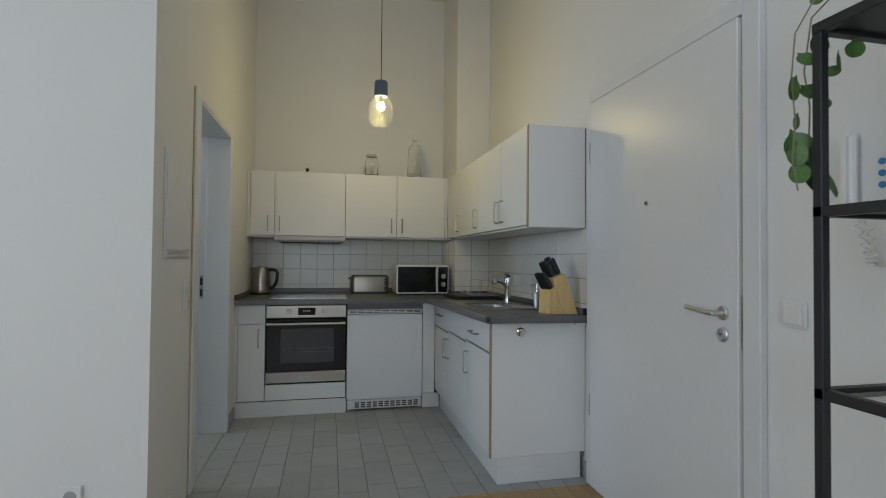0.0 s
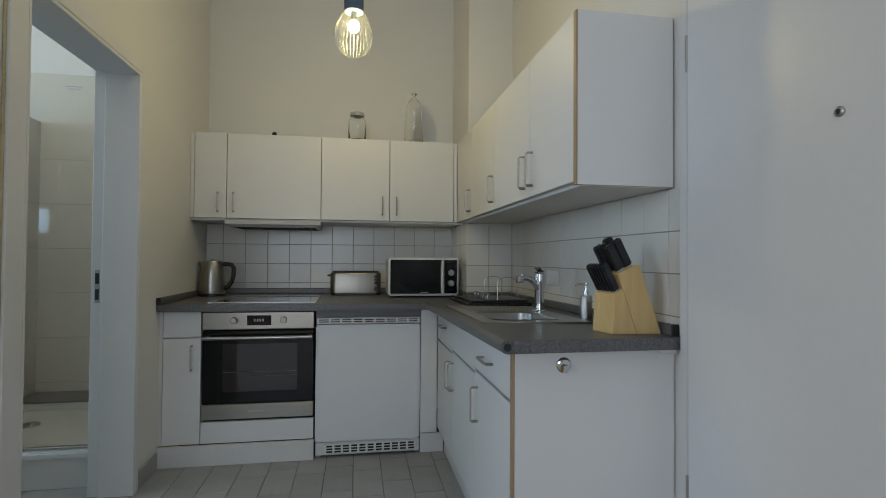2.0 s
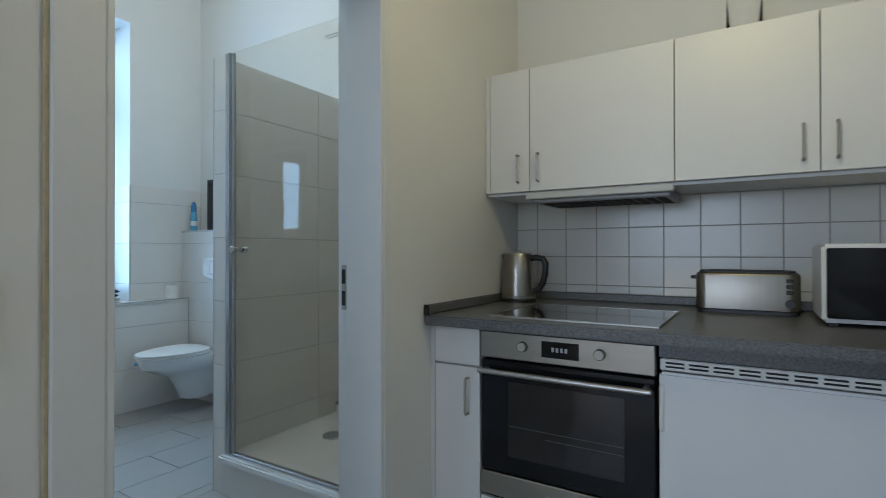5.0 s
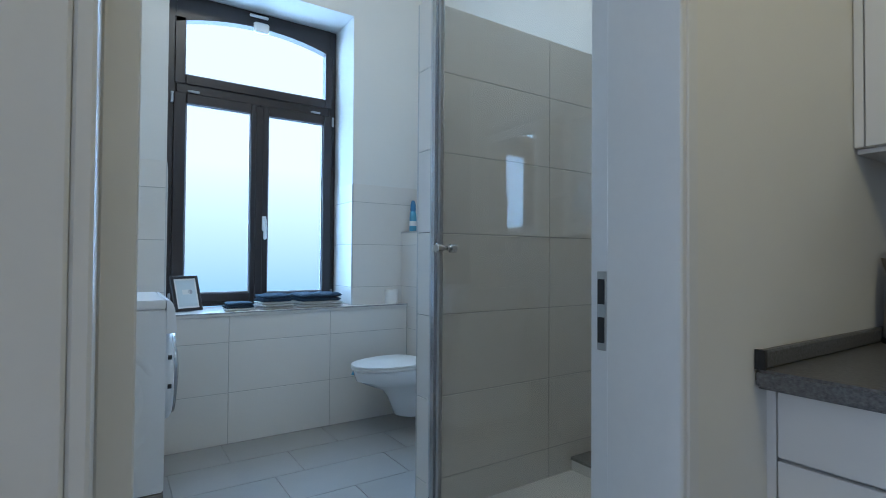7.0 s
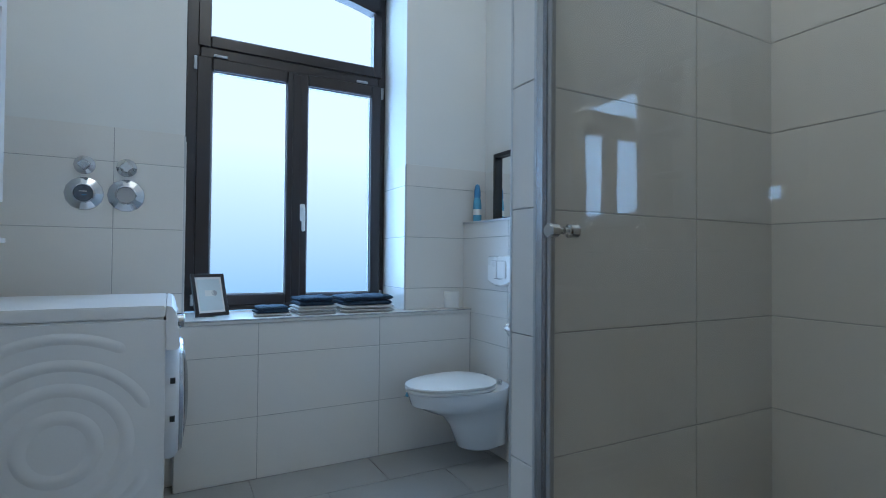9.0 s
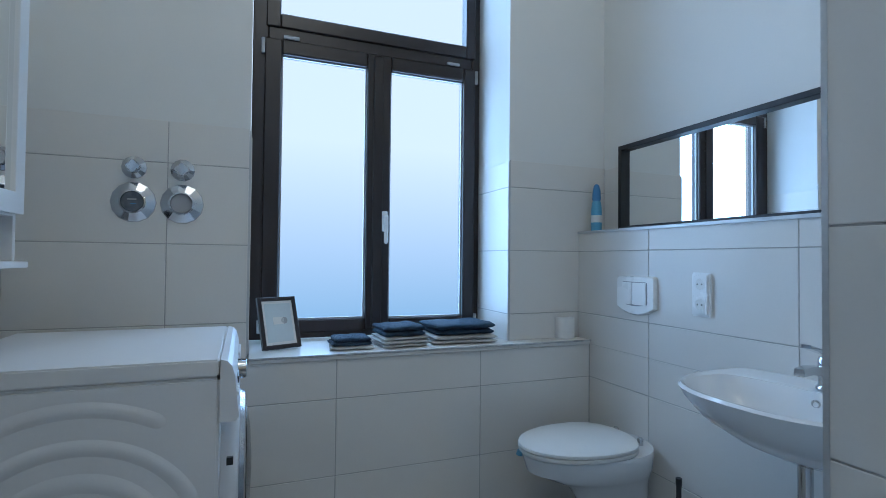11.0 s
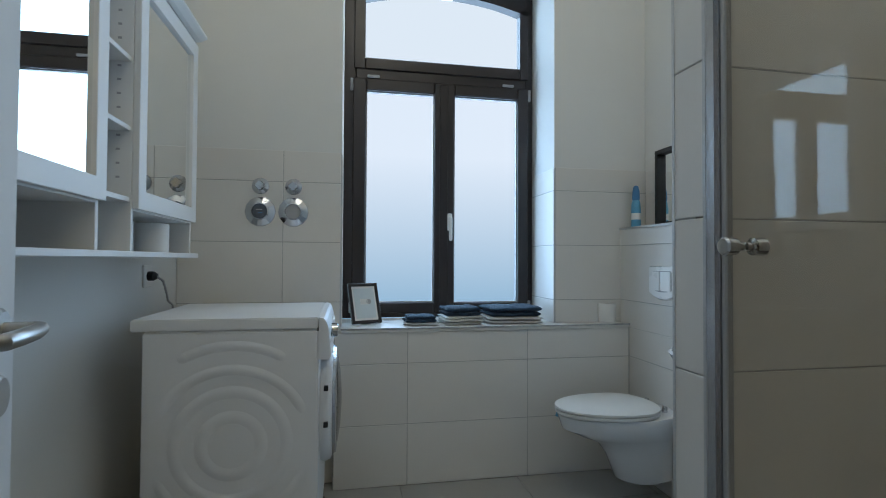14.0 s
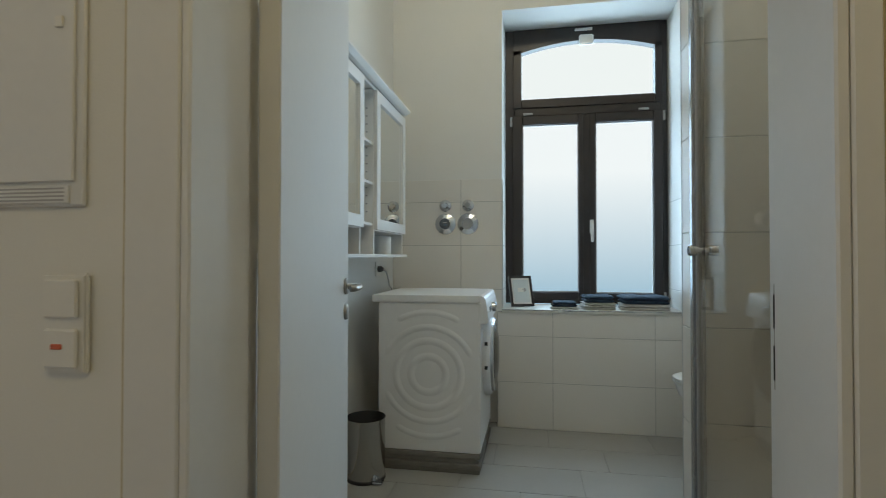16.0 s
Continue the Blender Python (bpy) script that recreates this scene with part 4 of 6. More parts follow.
for y in (3.828, 3.902):
    part("cup", lathe(B(), (1.452, y, 1.037), [(0.022, 0), (0.020, -0.002), (0.019, 0.0005)], "x", 20), WHITEPL, so)
sd = thing("soap_dispenser", (1.362, 3.275, WT), "brushed steel soap dispenser with pump", "soap dispenser")
part("body", lathe(B(), (1.362, 3.275, WT - 0.004), [(0.023, 0), (0.0235, 0.004), (0.0235, 0.098), (0.020, 0.106)], "z"), STEELV, sd, "", True)
part("pump", lathe(B(), (1.362, 3.275, WT + 0.102), [(0.012, 0), (0.012, 0.016), (0.007, 0.018), (0.007, 0.040), (0.010, 0.042), (0.010, 0.050)], "z", 16), CHROME, sd, "", True)
part("nozzle", tube(B(), [(1.362, 3.275, WT + 0.147), (1.316, 3.263, WT + 0.147), (1.311, 3.262, WT + 0.140)], 0.0042, 8), CHROME, sd)
bh = thing("brush_tumbler", (1.392, 3.19, WT), "clear glass tumbler with chrome base holding a black sponge", "tumbler")
part("base_ring", lathe(B(), (1.392, 3.19, WT + 0.006), [(0.030, 0), (0.031, 0.003), (0.031, 0.010), (0.029, 0.012)], "z"), CHROME, bh, "chrome base ring", True)
part("glass", lathe(B(), (1.392, 3.19, WT + 0.0185), [(0.028, 0), (0.029, 0.002), (0.030, 0.095), (0.028, 0.095), (0.027, 0.004)], "z", 28), CLEARGLASS, bh, "", True)
part("sponge", box(B(), 1.379, 1.405, 3.178, 3.202, WT + 0.024, WT + 0.075, 0.005, None, 2), BLACK, bh, "black sponge")

# knife block
kb = thing("knife_block", (1.34, 2.94, WT), "pale wooden knife block full of black-handled knives", "knife block")
kt_m = Matrix.Translation((1.250, 2.850, WT + 0.001)) @ pose(0, 0, 0, 0, 0, 7) @ Matrix.Scale(1.05, 4)
prof = [(0, 0), (0.004, 0.122), (0.036, 0.136), (0.018, 0.185), (0.094, 0.214), (0.178, 0)]
bm = loft(B(), [[kt_m @ Vector((x, 0.0, z)) for x, z in prof], [kt_m @ Vector((x, 0.105, z)) for x, z in prof]])
bmesh.ops.bevel(bm, geom=bm.edges[:], offset=0.002, segments=1, affect="EDGES")
part("block", bm, WOOD, kb)
part("seam", loft(B(), [[kt_m @ Vector((x, y, z)) for x, y, z in ((0.0335, yy, 0.137), (0.0355, yy, 0.137), (0.0885, yy, 0.001), (0.0865, yy, 0.001))] for yy in (-0.0006, 0.001)]), BEECH, kb, "darker glue seam")
lean = Matrix.Rotation(radians(-30), 4, "Y")


def knife(x, y, z, w, d, ln):
    m = kt_m @ Matrix.Translation((x, y, z)) @ lean
    h = part("knife_handle", box(B(), -w / 2, w / 2, -d / 2, d / 2, 0.004, ln, 0.004, m, 2), BLACK, kb, "black knife handle with steel rivets", True)
    part("bolster", box(B(), -w * 0.4, w * 0.4, -d * 0.4, d * 0.4, -0.006, 0.006, 0.001, m), CHROME, h)
    bm = lathe(B(), (0, 0, 0), [(0.0035, -0.001), (0.0035, 0.001)], "z", 8)
    bmesh.ops.transform(bm, matrix=m @ Matrix.Translation((0, 0, ln)), verts=bm.verts[:])
    part("end_pin", bm, CHROME, h)


for i in range(6):
    knife(0.020, 0.012 + i * 0.0160, 0.130, 0.025, 0.0140, 0.094)
for x, y, ln in ((0.036, 0.022, 0.088), (0.038, 0.052, 0.092), (0.040, 0.082, 0.088), (0.070, 0.028, 0.096), (0.072, 0.070, 0.102)):
    knife(x, y, 0.192 + (x - 0.03) * 0.38, 0.031, 0.023, ln)

for ob in (dm, rk, sd, bh, kb):
    settle(ob)

# glassware on the wall cabinets
jr = thing("storage_jar", (0.44, 4.86, 1.93), "clear glass storage jar with metal lid", "jar")
part("glass", lathe(B(), (0.44, 4.86, 1.931), [(0.055, 0), (0.060, 0.008), (0.060, 0.13), (0.052, 0.155), (0.044, 0.165), (0.044, 0.18), (0.041, 0.18), (0.041, 0.163), (0.049, 0.152), (0.0565, 0.128), (0.0565, 0.014), (0.050, 0.009)], "z", 40), CLEARGLASS, jr, "", True)
part("lid", lathe(B(), (0.44, 4.86, 2.105), [(0.049, 0), (0.049, 0.02), (0.045, 0.024)], "z"), GREYPL, jr, "dull metal lid", True)
bt = thing("glass_bottle", (0.83, 4.86, 1.93), "tall clear glass bottle with rounded shoulders", "bottle")
part("glass", lathe(B(), (0.83, 4.86, 1.931), [(0.064, 0), (0.066, 0.006), (0.064, 0.02), (0.062, 0.20), (0.059, 0.25), (0.047, 0.29), (0.026, 0.315), (0.016, 0.327), (0.015, 0.343), (0.021, 0.348), (0.021, 0.358), (0.012, 0.359), (0.012, 0.325), (0.022, 0.311), (0.043, 0.286), (0.055, 0.247), (0.058, 0.20), (0.060, 0.02), (0.056, 0.012)], "z", 40), CLEARGLASS, bt, "", True)
KX = -0.127
kn = thing("small_knob", (KX, 5.0, 1.93), "small dark knob on a short stem standing on the cabinet", "knob")
part("stem_and_ball", lathe(B(), (KX, 5.0, 1.931), [(0.018, 0), (0.018, 0.006), (0.007, 0.012), (0.006, 0.044), (0.014, 0.050), (0.017, 0.060), (0.013, 0.071), (0.004, 0.075)], "z", 16), BLACK, kn, "", True)

# pendant lamp
LX, LY = 0.42, 3.84
pl = thing("pendant_lamp", (LX, LY, 2.13), "pendant lamp with ribbed glass shade and blue-grey cap, lit", "lamp")
part("cord", tube(B(), [(LX, LY, 2.45), (LX, LY, H - 0.03)], 0.0028, 8), BLACK, pl, "thin dark cord")
part("ceiling_rose", lathe(B(), (LX, LY, H - 0.04), [(0.045, 0.039), (0.045, 0.01), (0.02, 0)], "z"), BLUEGREY, pl)
part("cap", lathe(B(), (LX, LY, 2.335), [(0.046, 0), (0.047, 0.01), (0.047, 0.095), (0.042, 0.108), (0.008, 0.112)], "z"), BLUEGREY, pl, "blue-grey lamp holder", True)
bm = B()
sh = [(0.043, 2.335), (0.062, 2.305), (0.082, 2.265), (0.090, 2.225), (0.084, 2.18), (0.066, 2.145), (0.045, 2.128)]
rings = []
for r, z in sh:
    rings.append([(LX + (r + (0.0035 if i % 2 else -0.001)) * math.cos(2 * math.pi * i / 72), LY + (r + (0.0035 if i % 2 else -0.001)) * math.sin(2 * math.pi * i / 72), z) for i in range(72)])
shade = part("shade", loft(bm, rings, False, False), LAMPGLASS, pl, "ribbed clear glass shade", True)
shade.visible_shadow = False
bm = B()
for i in range(32):
    a = 2 * math.pi * i / 32
    tube(bm, [(LX + (r + 0.002) * math.cos(a), LY + (r + 0.002) * math.sin(a), z) for r, z in sh], 0.0009, 4)
ribs = part("ribs", bm, STEELV, pl, "fine ribs of the shade")
ribs.visible_shadow = False
bulb = part("bulb", lathe(B(), (LX, LY, 2.225), [(0.004, 0.008), (0.017, 0.013), (0.026, 0.024), (0.030, 0.038), (0.027, 0.052), (0.018, 0.064), (0.012, 0.070)], "z"), BULB, pl, "glowing bulb", True)
bulb.visible_shadow = False
part("bulb_base", lathe(B(), (LX, LY, 2.296), [(0.012, 0), (0.013, 0.004), (0.013, 0.038)], "z", 20), STEELV, pl, "steel bulb base", True)

# fuse box cover and switches beside the bathroom door
fb = thing("fuse_box", (-0.60, 2.82, 1.2), "white painted flush fuse box cover with vent strip", "fuse box")
part("frame", box(B(), -0.5995, -0.593, 2.60, 2.975, 1.185, 1.655, 0.003), FRAMEPAINT, fb)
part("door", box(B(), -0.593, -0.588, 2.615, 2.96, 1.222, 1.64, 0.002), FRAMEPAINT, fb)
part("latch", box(B(), -0.588, -0.585, 2.928, 2.942, 1.455, 1.472, 0.001), WHITEPL, fb)
vs_ = part("vent_strip", box(B(), -0.593, -0.590, 2.625, 2.95, 1.190, 1.2175, 0.001), FRAMEPAINT, fb, "slotted vent strip")
for k in range(4):
    part("slot", box(B(), -0.5905, -0.5896, 2.632, 2.943, 1.1935 + k * 0.0058, 1.1962 + k * 0.0058), GREYPL, vs_)


def rocker(parent, face, u, z, s, axis, mat_):
    if axis == "+x":
        part("rocker", box(B(), face, face + 0.007, u - s, u + s, z - s, z + s, 0.003), mat_, parent)
    else:
        part("rocker", box(B(), face - 0.007, face, u - s, u + s, z - s, z + s, 0.003), mat_, parent)


sw = thing("light_switch", (-0.60, 3.01, 0.94), "white double light switch plate with red pilot lens", "light switch")
part("plate", box(B(), -0.5995, -0.589, 2.905, 2.985, 0.935, 1.085, 0.004, None, 2), WHITEPL, sw)
rocker(sw, -0.589, 2.945, 1.047, 0.029, "+x", WHITEPL)
rocker(sw, -0.589, 2.945, 0.973, 0.029, "+x", WHITEPL)
part("pilot_lens", box(B(), -0.5825, -0.5805, 2.931, 2.951, 0.972, 0.980, 0.001), RED, sw, "orange red pilot lens")
sw = thing("light_switch", (1.47, 1.55, 1.0), "white single rocker light switch beside the door", "light switch")
part("plate", box(B(), 1.458, 1.4695, 1.512, 1.592, 0.993, 1.073, 0.004, None, 2), WHITEPL, sw)
rocker(sw, 1.458, 1.552, 1.033, 0.030, "-x", WHITEPL)
sw = thing("wall_socket", (-0.86, 2.47, 0.29), "white single wall socket low on the wall", "socket")
part("plate", box(B(), -0.90, -0.82, 2.459, 2.4695, 0.245, 0.325, 0.004, None, 2), WHITEPL, sw)
part("cup", lathe(B(), (-0.86, 2.458, 0.285), [(0.022, 0), (0.020, -0.002), (0.018, 0.0005)], "y", 20), GREYPL, sw)

# intercom handset
ic = thing("intercom_phone", (1.47, 1.30, 1.35), "white wall intercom with handset and coiled cord", "intercom")
part("base", box(B(), 1.445, 1.4695, 1.20, 1.385, 1.335, 1.53, 0.006, None, 2), WHITEPL, ic)
part("handset", box(B(), 1.41, 1.444, 1.335, 1.378, 1.325, 1.54, 0.014, None, 3), WHITEPL, ic, "", True)
for z in (1.45, 1.42, 1.39):
    part("button", lathe(B(), (1.445, 1.285, z), [(0.009, 0), (0.008, -0.004)], "x", 14), BLUECAP, ic)
pts = []
for i in range(130):
    a = i * 0.75
    u = i / 129
    pts.append((1.44 + 0.008 * math.cos(a), 1.355 - 0.05 * math.sin(math.pi * u) * 0.6 + 0.008 * math.sin(a) - 0.035 * u, 1.325 - 0.14 * math.sin(math.pi * u)))
part("cord", tube(B(), pts, 0.0022, 5), WHITEPL, ic, "coiled white cord")

# black metal shelf unit
su = thing("shelf_unit", (1.28, 0.8, 0), "black metal shelf unit with glass and dark shelves", "shelf")
SXa, SXb, SYa, SYb, ST = 1.106, 1.44, 0.46, 1.18, 1.69
for x in (SXa, SXb):
    for y in (SYa, SYb):
        part("post", box(B(), x, x + 0.022, y - 0.022, y, 0.002, ST, 0.002), BLACKMETAL, su)
for z in (ST, 1.29, 0.90, 0.50, 0.10):
    top = z == ST
    part("rail", box(B(), SXa, SXb + 0.022, SYb - 0.022, SYb, z - 0.001, z + 0.022, 0.0015), BLACKMETAL, su)
    part("rail", box(B(), SXa, SXb + 0.022, SYa - 0.022, SYa, z - 0.001, z + 0.022, 0.0015), BLACKMETAL, su)
    part("rail", box(B(), SXa, SXa + 0.022, SYa, SYb - 0.022, z - 0.001, z + 0.022, 0.0015), BLACKMETAL, su)
    part("rail", box(B(), SXb, SXb + 0.022, SYa, SYb - 0.022, z - 0.001, z + 0.022, 0.0015), BLACKMETAL, su)
    part("shelf", box(B(), SXa + 0.022, SXb, SYa, SYb - 0.022, z + 0.008, z + 0.016), BLACKMETAL if z in (ST, 1.29) else SHELFGLASS, su, "dark shelf board" if z in (ST, 1.29) else "glass shelf")

# trailing pothos
pt = thing("trailing_plant", (1.20, 1.06, ST + 0.022), "green trailing pothos hanging over the shelf corner", "plant")
part("pot", lathe(B(), (1.24, 1.02, ST + 0.022), [(0.05, 0), (0.065, 0.09), (0.067, 0.10), (0.058, 0.10), (0.055, 0.07)], "z", 24), WHITEPL, pt, "small white pot", True)
vines = [[(1.22, 1.03, 1.80), (1.16, 1.09, 1.82), (1.10, 1.16, 1.77), (1.085, 1.20, 1.70), (1.08, 1.205, 1.60), (1.085, 1.20, 1.50), (1.075, 1.20, 1.42), (1.09, 1.20, 1.35)],
         [(1.23, 1.05, 1.80), (1.18, 1.14, 1.82), (1.13, 1.20, 1.74), (1.12, 1.21, 1.62), (1.13, 1.205, 1.54), (1.12, 1.20, 1.45)],
         [(1.22, 1.02, 1.80), (1.13, 1.12, 1.86), (1.09, 1.17, 1.84), (1.075, 1.19, 1.80)]]
for v in vines:
    part("vine", tube(B(), v, 0.0018, 5), STEM, pt, "thin brown stem")
bm = B()
out = []
for i in range(17):
    a = math.pi * 2 * i / 16
    r = 0.030 * (1 + 0.25 * math.cos(a)) * (1.0 + 0.30 * (abs(math.sin(a)) > 0.3) * 0.2)
    out.append((r * math.sin(a) * 0.95, -r * math.cos(a) * 1.15 - 0.022, 0.004 * abs(math.sin(a))))
out[8] = (0, 0.018, 0.002)
cv = bm.verts.new((0, -0.018, -0.004))
ov = [bm.verts.new(p) for p in out[:16]]
for i in range(16):
    bm.faces.new((cv, ov[i], ov[(i + 1) % 16]))
bmesh.ops.recalc_face_normals(bm, faces=bm.faces[:])
leaf_me = bpy.data.meshes.new("leaf")
bm.to_mesh(leaf_me)
bm.free()
leaf_me.materials.append(LEAF)
rnd = random.Random(4)
spots = [(1.075, 1.205, 1.655, 0.7), (1.090, 1.21, 1.585, 0.8), (1.065, 1.21, 1.60, 0.9), (1.135, 1.21, 1.565, 0.7), (1.145, 1.20, 1.63, 0.6), (1.07, 1.21, 1.52, 0.6),
         (1.065, 1.215, 1.475, 1.2), (1.12, 1.215, 1.485, 1.1), (1.105, 1.215, 1.42, 1.3), (1.075, 1.21, 1.41, 0.8), (1.135, 1.205, 1.39, 1.1), (1.06, 1.20, 1.45, 0.8),
         (1.16, 1.19, 1.66, 0.8), (1.12, 1.20, 1.70, 0.8), (1.18, 1.17, 1.68, 0.7), (1.10, 1.18, 1.78, 0.5), (1.075, 1.19, 1.81, 0.4), (1.15, 1.10, 1.84, 0.8), (1.20, 1.05, 1.84, 0.9), (1.25, 1.0, 1.85, 1.0)]
for x, y, z, s in spots:
    lf_ = new("leaf", leaf_me)
    lf_.parent = pt
    lf_.matrix_parent_inverse = Matrix.Translation((1.20, 1.06, ST + 0.022)).inverted()
    lf_.matrix_basis = Matrix.Translation((x + 0.03, y, z)) @ Euler((radians(75 + rnd.uniform(-30, 20)), radians(rnd.uniform(-35, 35)), radians(rnd.uniform(-60, 40)))).to_matrix().to_4x4() @ Matrix.Scale(s * 0.85, 4)

# unseen ceiling lamp, added as the body of the bathroom fill light
bl = thing("added_fill_lamp", (-1.55, 3.75, H), "unseen round ceiling lamp, added and lit as bathroom fill", "lamp")
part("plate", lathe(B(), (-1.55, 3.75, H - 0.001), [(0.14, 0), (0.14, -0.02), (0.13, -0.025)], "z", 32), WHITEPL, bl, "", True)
dome = part("dome", lathe(B(), (-1.55, 3.75, H - 0.026), [(0.13, 0), (0.12, -0.04), (0.08, -0.075), (0.02, -0.09)], "z", 32), glow("fill_lamp_dome", (0.80, 0.92, 1.0), 1.5), bl, "glowing dome of the added fill lamp", True)

# ---- shower ----
tr = thing("shower_tray", (-1.2, 4.6, 0), "white square shower tray with low tiled front", "shower tray")
part("front_panel", box(B(), -1.630, -0.793, 4.105, 4.128, 0.001, 0.150, 0.002), BATHTILE, tr, "pale tiled front")
bm = B()
box(bm, -1.630, -0.793, 4.085, 4.160, 0.151, 0.186, 0.008, None, 2)
part("rim", bm, CERAMIC, tr, "rounded white rim", True)
part("basin", box(B(), -1.632, -0.793, 4.161, 5.096, 0.10, 0.178, 0.003), CERAMIC, tr)
dn = part("drain_cover", lathe(B(), (-1.365, 4.56, 0.178), [(0.056, 0), (0.054, 0.006), (0.045, 0.010), (0.01, 0.011)], "z"), CHROME, tr, "chrome drain cover", True)
lg = thing("shower_ledge", (-1.2, 4.97, 0.18), "low grey-topped ledge along the shower wall", "ledge")
part("body", box(B(), -1.631, -0.794, 4.855, 5.096, 0.179, 0.222, 0.002), CERAMIC, lg)
part("top", box(B(), -1.631, -0.794, 4.850, 5.096, 0.2225, 0.236, 0.002), DARKSTONE, lg, "grey stone top")
sg = thing("shower_screen", (-1.2, 4.12, 0.187), "clear glass shower door in a satin aluminium profile", "shower screen")
part("profile", box(B(), -1.604, -1.572, 4.108, 4.145, 0.187, 2.035, 0.006, None, 2), ALU, sg, "satin aluminium wall profile")
part("profile", box(B(), -0.812, -0.794, 4.108, 4.140, 0.187, 2.035, 0.004), ALU, sg, "satin aluminium wall profile")
part("seal", box(B(), -1.5715, -1.560, 4.116, 4.132, 0.20, 2.03, 0.002), GREYPL, sg, "grey magnetic seal")
part("bottom_rail", box(B(), -1.5595, -0.8125, 4.112, 4.136, 0.187, 0.202, 0.003), ALU, sg)
gl = part("glass", box(B(), -1.5595, -0.8125, 4.120, 4.127, 0.2025, 2.033), CLEAR, sg, "clear glass pane")
gl.visible_shadow = False
bm = B()
box(bm, -0.985, -0.945, 4.1185, 4.1200, 1.972, 1.977)
box(bm, -0.940, -0.905, 4.1185, 4.1200, 1.972, 1.977)
box(bm, -0.975, -0.915, 4.1185, 4.1200, 1.961, 1.965)
part("etched_mark", bm, GREYPL, sg, "small etched mark")
kb2 = part("knob", lathe(B(), (-1.528, 4.120, 1.127), [(0.008, 0), (0.008, -0.012), (0.015, -0.014), (0.016, -0.034), (0.013, -0.037)], "y"), CHROME, sg, "chrome door knob", True)
part("knob", lathe(B(), (-1.528, 4.127, 1.127), [(0.008, 0), (0.008, 0.012), (0.015, 0.014), (0.016, 0.034), (0.013, 0.037)], "y"), CHROME, sg, "chrome door knob", True)

# ---- washing machine corner ----
ba = thing("rubber_mat_stack", (-2.8, 3.1, 0), "stack of grey anti-vibration mats under the washer", "mat")
for i in range(4):
    o = (0.0, 0.008, -0.004, 0.004)[i]
    part("mat", box(B(), -3.10, -2.512 + o, 2.82, 3.365 + o, 0.001 + i * 0.026, 0.025 + i * 0.026, 0.003), GREYSLAB, ba)
wm = thing("washing_machine", (-2.81, 3.1, 0.105), "white front-loading washing machine on mats", "washing machine")
WZ = 0.1055
part("body", box(B(), -3.11, -2.510, 2.832, 3.370, WZ, 0.868, 0.006, None, 2), ENAMEL, wm, "", True)
part("lid", box(B(), -3.112, -2.5085, 2.797, 3.3685, 0.8695, 0.908, 0.004, None, 2), ENAMEL, wm, "white top board", True)
fp = part("control_panel", loft(B(), [[(x, 3.3705, 0.768), (x, 3.404, 0.768), (x, 3.411, 0.778), (x, 3.402, 0.868), (x, 3.395, 0.892), (x, 3.386, 0.904), (x, 3.3705, 0.9078)] for x in (-3.112, -2.5085)]), ENAMEL, wm, "white control panel")
part("dial", lathe(B(), (-2.81, 3.404, 0.825), [(0.028, 0), (0.026, 0.022), (0.022, 0.025)], "y"), CHROME, fp, "round dial", True)
part("display", box(B(), -2.735, -2.645, 3.400, 3.4085, 0.812, 0.840, 0.002), BLACK, fp, "dark display")
for i in range(4):
    part("button", box(B(), -2.625 + i * 0.025, -2.610 + i * 0.025, 3.400, 3.4095, 0.818, 0.828, 0.002), WHITEPL, fp)
part("drawer", box(B(), -3.09, -2.93, 3.400, 3.410, 0.80, 0.85, 0.003), ENAMEL, fp)
wd = part("door", lathe(B(), (-2.81, 3.370, 0.56), [(0.224, 0), (0.227, 0.018), (0.220, 0.034), (0.205, 0.042)], "y", 48), ENAMEL, wm, "round white door ring", True)
part("inner_ring", lathe(B(), (-2.81, 3.4122, 0.56), [(0.205, 0), (0.198, 0.012), (0.172, 0.016), (0.166, 0.008)], "y", 48), ALU, wd, "silver inner ring", True)
part("window", lathe(B(), (-2.81, 3.418, 0.56), [(0.166, 0), (0.16, 0.012), (0.10, 0.022), (0.03, 0.026)], "y", 40), BLACKGLASS, wd, "dark door glass", True)
for z in (0.645, 0.52):
    part("clip", box(B(), -2.588, -2.578, 3.385, 3.40, z, z + 0.018), BLACK, wd)


def emboss(r, w, a0, a1, k=64):
    """A raised ring or arc pressed into the side panel."""
    bm = B()
    rings = []
    for i in range(k + 1):
        a = radians(a0 + (a1 - a0) * i / k)
        e = 1.0 if a1 - a0 >= 359 else min(1.0, min(i, k - i) / 5)
        row = []
        for dr, dx in [(w * (j / 10 - 0.5), 0.0042 * e * math.sin(math.pi * j / 10) ** 2 - 0.0006) for j in range(11)]:
            row.append((-2.5105 + dx, 3.100 + (r + dr) * math.cos(a), 0.50 + (r + dr) * math.sin(a)))
        rings.append(row)
    return loft(bm, rings, False, False, False)


for r, w, a0, a1 in ((0.092, 0.062, 0, 360), (0.172, 0.060, 0, 360), (0.243, 0.052, 20, 160), (0.243, 0.052, 200, 340), (0.320, 0.050, 58, 122), (0.320, 0.050, 236, 304)):
    part("pressed_ring", emboss(r, w, a0, a1), ENAMEL, wm, "pressed ring in the side panel", True)
pb = thing("pedal_bin", (-2.40, 2.80, 0), "small polished steel pedal bin without lid", "bin")
part("bucket", lathe(B(), (-2.39, 2.805, 0.012), [(0.094, 0), (0.096, 0.01), (0.096, 0.285), (0.099, 0.292)], "z", 36, True, False), BINSTEEL, pb, "", True)
